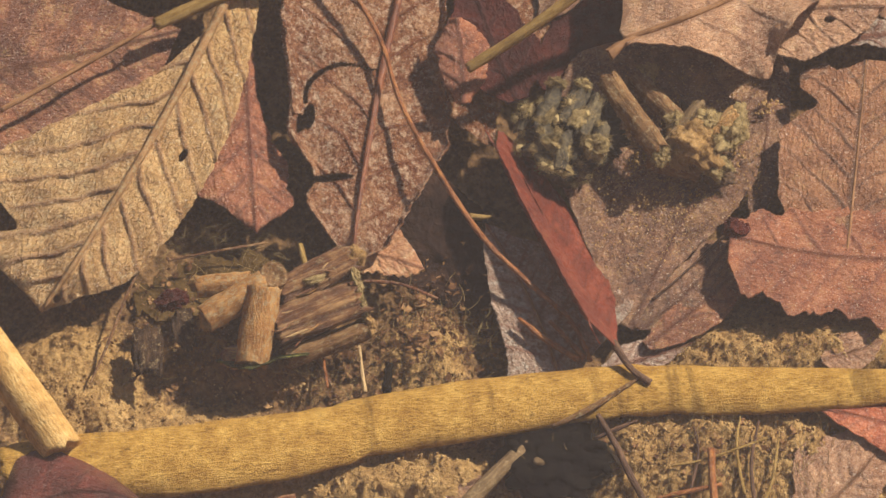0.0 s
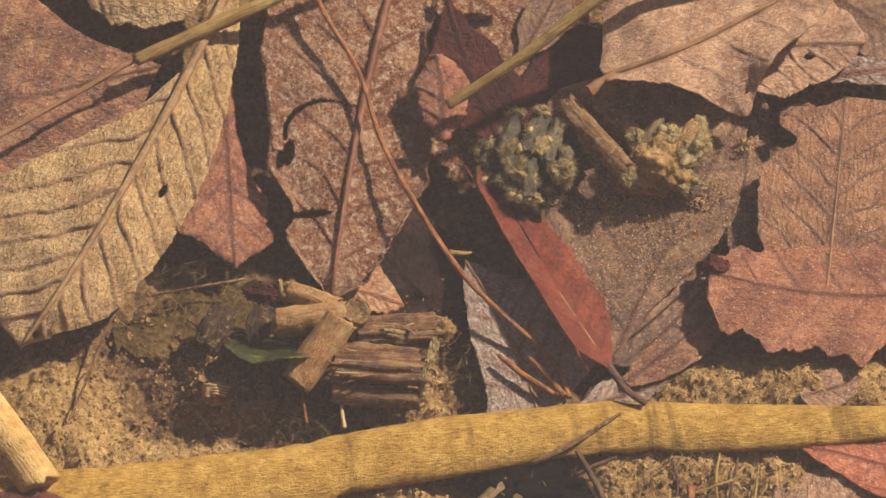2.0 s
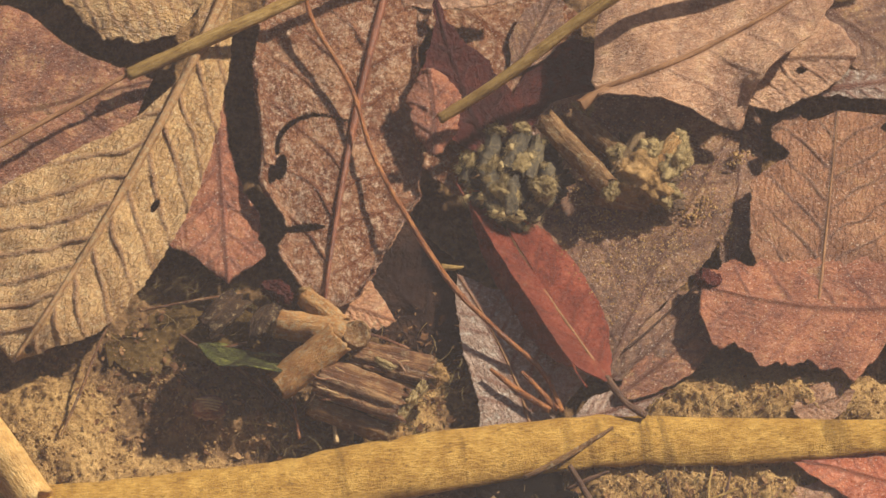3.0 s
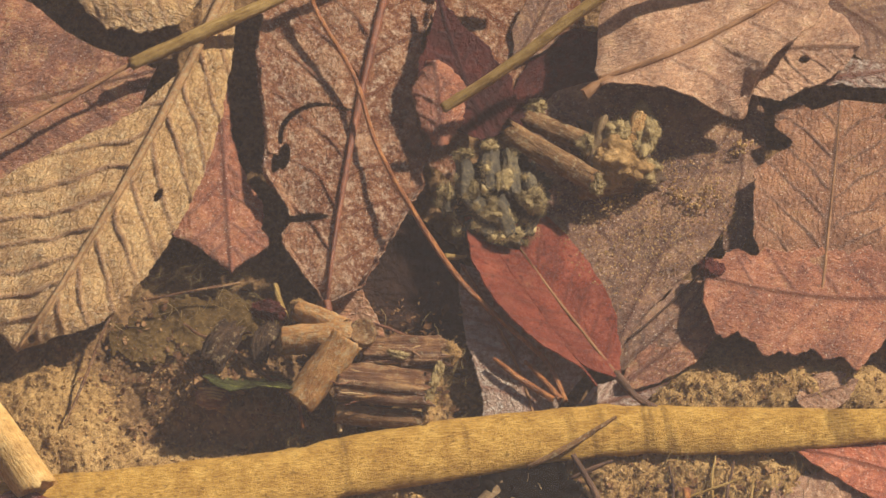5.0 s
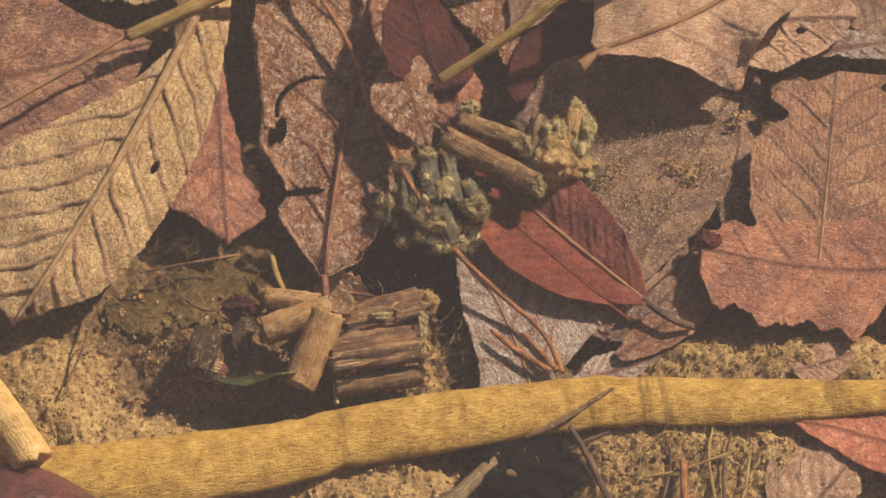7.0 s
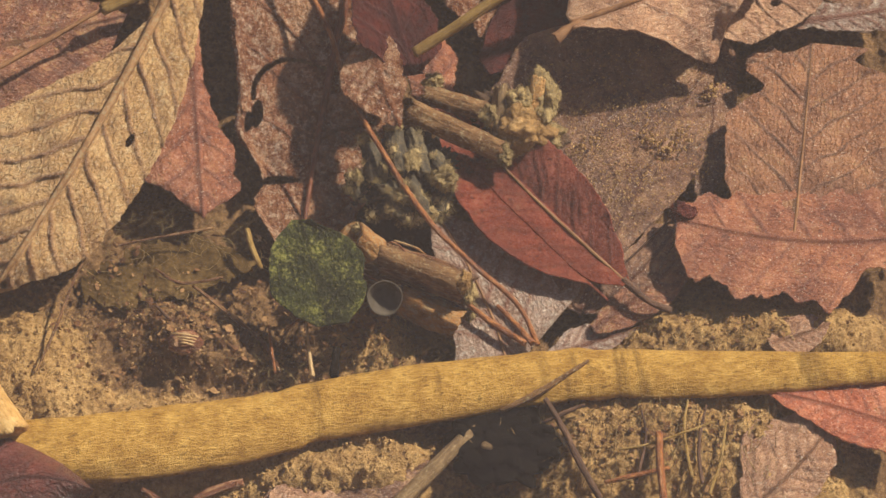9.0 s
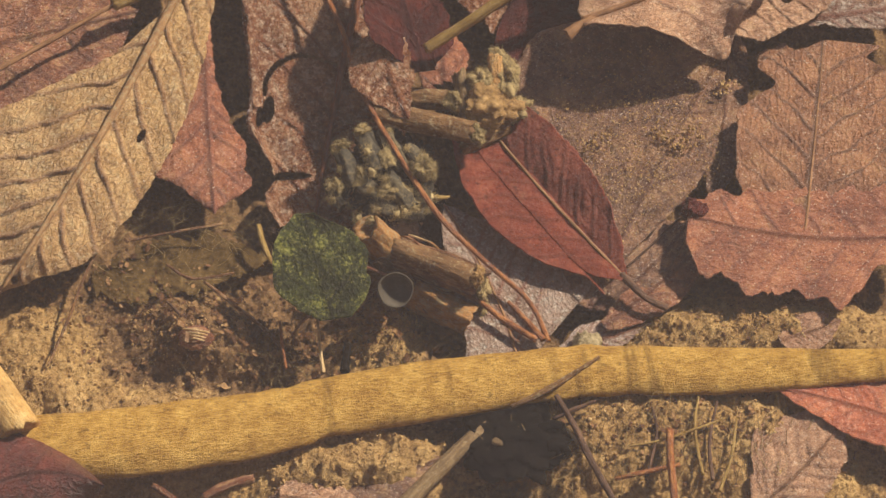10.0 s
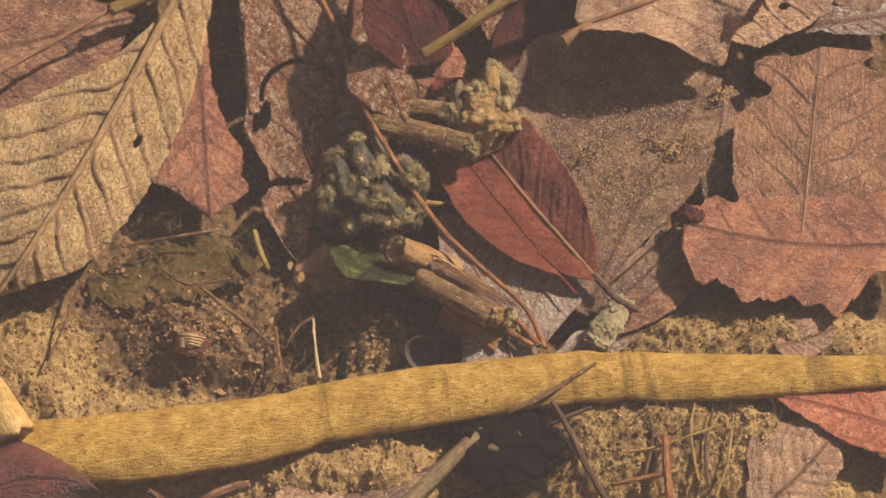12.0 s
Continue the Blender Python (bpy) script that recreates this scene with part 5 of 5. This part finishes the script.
def motions():
    def turned(a, b, h, rz, roll, axis):
        return Matrix.Translation(spot(a, b, h)) @ pose(0, 0, 0, 0, 0, rz) @ Matrix.Rotation(radians(roll), 4, axis)

    # the twig case lurches to the right, swings round and rolls over
    bundle = Vector((0.98, 0.22, 0)).normalized()
    crawl = ((0, 418, 571, 2.6, 14, 0), (0.6, 402, 582, 2.6, 14, 0), (1, 440, 585, 2.6, 16, 0), (1.4, 484, 574, 2.6, 17, 0), (1.8, 586, 566, 2.6, -4, 0), (2.0, 598, 570, 2.6, -14, 0), (2.2, 612, 566, 2.6, -22, 0), (2.6, 611, 574, 2.6, -33, 0),
             (4.4, 607, 598, 2.6, -20, 0), (5.2, 618, 602, 2.6, -15, 0), (5.5, 617, 613, 2.6, -12, 0), (6.2, 632, 622, 2.6, 0, 0), (6.5, 634, 630, 2.6, -3, 0), (7, 585, 598, 2.6, 0, 0), (7.2, 655, 556, 2.6, -2, 0),
             (7.8, 690, 560, 0.8, -12, -40), (8.4, 716, 585, -2, -26, -80), (9.2, 732, 612, -4.4, -38, -104), (10.5, 736, 606, -4.4, -38, -104), (11.2, 762, 622, -4.4, -40, -100), (11.6, 790, 622, -4.2, -42, -92), (12, 808, 612, -4, -46, -80))
    steps = {t: turned(a, b, h, rz, roll, bundle) for t, a, b, h, rz, roll in crawl}
    walk(stick_case, list(steps.items()))
    # the leaf disc at its rear turns from edge on to flat and back
    flap = ((0, 400, 690, -1, -57, 0), (0.6, 390, 690, -1, -57, 0), (1, 400, 690, -1, -57, 0), (1.4, 440, 680, 0, -58, 2), (1.8, 464, 633, 1, -57, -12), (2.0, 452, 610, 1.5, -50, -11), (2.2, 440, 590, 2, -44, -10), (2.6, 421, 590, 2, -50, -25),
            (4.4, 402, 645, 1, -57, -12), (5.2, 425, 670, 1, -57, -15), (5.5, 430, 680, 1, -57, -15), (6.2, 500, 725, 0, -57, -5), (6.5, 460, 735, 0, -57, -8), (7, 440, 700, 0, -58, 0), (7.2, 487, 665, 0, -57, 0),
            (7.8, 520, 620, 1, -25, 5), (8.4, 560, 580, 2, 0, 10), (9.2, 584, 566, 6.5, 12, 15), (10.5, 566, 562, 6.5, 12, 15), (11.2, 597, 603, 5.5, -8, 5), (11.6, 635, 590, 3, -22, -8), (12, 680, 548, 1.5, -44, -28))
    walk(disc, [(t, steps[t].inverted() @ Matrix.Translation(spot(a, b, h)) @ pose(0, 0, 0, 0, 0, rz) @ pose(0, 0, 0, rx)) for t, a, b, h, rx, rz in flap])
    # a flat shell plate tucked under the case shows once it has rolled over
    tucked = Matrix.Translation(spot(630, 668, 0.4) - spot(*A_AT))
    shown = {9.2: (705, 610, 4.4), 10.5: (708, 602, 4.4), 11.2: (720, 640, 4.2), 11.6: (740, 690, 2.0), 12: (760, 705, 0.0)}
    walk(plate, [(t, m.inverted() @ Matrix.Translation(spot(*shown[t])) @ pose(0, 0, 0, 30) if t in shown else tucked) for t, m in steps.items() if not 7.2 < t < 9])
    # the mossy case creeps to the left under the leaves
    keel = Vector((0.89, 0.45, 0)).normalized()
    walk(mossy_case, [(t, turned(a, b, h, rz, roll, keel)) for t, a, b, h, rz, roll in (
        (0, 1066, 296, 0, -27, 0), (2.5, 1026, 267, 0, -20, 0), (4.5, 976, 296, 0, -8, 0), (5, 962, 286, 0, 0, 5), (5.5, 932, 310, 1.5, -4, 15), (5.9, 795, 358, 2.5, -9, 22), (6.5, 808, 383, 2.5, -9, 22),
        (7.1, 860, 336, 1, 6, 8), (8.9, 848, 338, 0, 5, 8), (9.5, 775, 324, 0, 35, 5), (10, 770, 331, 0, 18, 0), (10.5, 761, 332, 0, 16, 0), (12, 767, 340, 0, 16, 0))])
    # the small cream case creeps out from under the reed
    walk(cream_case, [(t, pose(*spot(a, b, h), 0, 0, rz)) for t, a, b, h, rz in (
        (0, 1030, 790, -4.5, 0), (8.6, 1032, 790, -4.5, 0), (9.2, 1034, 772, -3.6, 0), (9.5, 1036, 742, -2.8, 0), (10, 1044, 728, -2.4, -4), (10.5, 1038, 728, -2.4, -8), (11, 1086, 664, -1.6, -18), (11.5, 1092, 656, -1.6, -34), (12, 1094, 648, -1.6, -30))])
    # it shoves two leaves aside
    at = lifted_leaf.location.copy()
    walk(lifted_leaf, [(t, pose(at.x + dx / 1000, at.y + dy / 1000, at.z + dz / 1000, 0, ry, 0)) for t, dx, dy, dz, ry in (
        (0, 0, 0, 1.5, 6), (4.5, 0, 0, 1.5, 6), (5, -0.4, -0.4, 3, 8), (5.5, -2.0, -1.6, 6, 16), (6, -4.2, -0.4, 6.5, 24), (6.5, -5.6, -1.2, 7, 28), (7, -5.6, -1.2, 7, 28), (9, -6.4, -1.0, 7, 30), (12, -6, -1.2, 7, 30))])
    at4 = orange_scrap.location.copy()
    walk(orange_scrap, [(t, pose(at4.x + dx / 1000, at4.y, at4.z + dz / 1000, 0, ry, 0)) for t, dx, dz, ry in (
        (0, 0, 0, 0), (4.5, 0, 0, 0), (5, 0.3, -0.6, 0), (5.5, 2.5, -5, 8), (6, 3, -7, 10), (12, 3, -7, 10))])
    at5 = bright_scrap.location.copy()
    walk(bright_scrap, [(t, pose(at5.x + dx / 1000, at5.y + dy / 1000, at5.z + dz / 1000, rx, 0, 0)) for t, dx, dy, dz, rx in (
        (0, 0, 0, 0, 0), (2.7, 0, 0, 0, 0), (4.4, -1.6, -2.2, -1.6, 35), (5.5, -1.8, -2.6, -2.4, 42), (6, -1.8, -2.8, -4.6, 48), (12, -1.8, -2.8, -4.6, 48))])
    at2 = folded_leaf.location.copy()
    walk(folded_leaf, [(t, pose(at2.x + dx / 1000, at2.y + dy / 1000, at2.z + dz / 1000, 0, ry, 0)) for t, dx, dy, dz, ry in (
        (0, 3, 1, -2.5, 0), (4.5, 3, 1, -2.5, 0), (5, 2, 0.5, -1, 0), (5.5, 0, 0, 0, 0), (6, -1.6, -1.6, 4.5, 5), (6.5, -2.2, -2.6, 6, -6), (7, -1.8, -2.6, 6, -6), (9, -2.4, -3.4, 5.5, -14), (10, -2.8, -2.4, 5, -16), (12, -2.6, -2.4, 5, -16))])
    # the red leaf is pushed flat
    spine = (spot(865, 270, 1) - spot(1075, 640, 1)).normalized()
    flank = Vector((spine.y, -spine.x, 0)).normalized()
    walk(red_thing, [(t, turned(a, b, h, rz, dip, flank)) for t, a, b, h, dip, rz in (
        (0, 1020, 668, 2.8, -4, -2), (2.5, 1052, 640, 2.8, -5, 1), (4.5, 1068, 648, 1.8, -4, 4), (5.5, 1071, 648, 0.6, -3, 5), (6, 1085, 630, 0.3, -1, 5), (6.5, 1101, 604, 0.3, 0, 10),
        (7, 1126, 570, 0.3, 0, 19), (9, 1133, 585, 0.3, 0, 15), (9.5, 1135, 560, 1.2, 0, 22), (10, 1110, 582, 0.3, 0, 11), (10.5, 1078, 574, 0.3, 0, 9), (12, 1068, 572, 0.3, 0, 9))])
    # its two halves open along the midrib
    times = (0, 0.5, 1, 1.5, 2, 2.5, 2.9, 3.3, 3.7, 4.1, 4.5, 5, 5.5, 6, 7, 12)
    opened = np.interp(times, (0, 1.5, 2.5, 4.5, 5, 5.5, 6, 7), (52, 38, 28, 22, 18, 14, 8, 4))
    unrolled = np.interp(times, (0, 2.5, 4.5, 5, 5.5, 6), (-150, -140, 13, 8, 4, 0))
    hinge = spot(*FOLD_BASE, 1) - spot(*RED_BASE)
    walk(half_left, [(t, Matrix.Rotation(radians(k), 4, spine)) for t, k in zip(times, opened)])
    walk(margin, [(t, Matrix.Rotation(radians(k), 4, spine) @ Matrix.Translation(hinge) @ Matrix.Rotation(radians(g), 4, spine) @ Matrix.Translation(-hinge)) for t, k, g in zip(times, opened, unrolled)])
    walk(half_right, [(t, Matrix.Rotation(radians(k), 4, spine)) for t, k in ((0, 44), (1.5, 38), (2.5, 30), (4.5, 22), (5, 12), (5.5, -26), (6, -34), (7, -28), (9, -26), (9.5, 10), (10, -30), (12, -30))])
    # the torn leaf is pressed down at its stalk end
    at3 = centre_leaf.location.copy()
    walk(centre_leaf, [(t, pose(at3.x, at3.y + dy / 1000, at3.z + dz / 1000, rx, ry, 0)) for t, dy, dz, rx, ry in (
        (0, 0, 0, 0, 0), (5, 0, 0, 0, 0), (7, 0, -0.3, 1, 0), (8, 0, -1.8, 6, 3), (9, 0, -2.8, 9, 5), (12, 0, -3.0, 9, 6))])


motions()
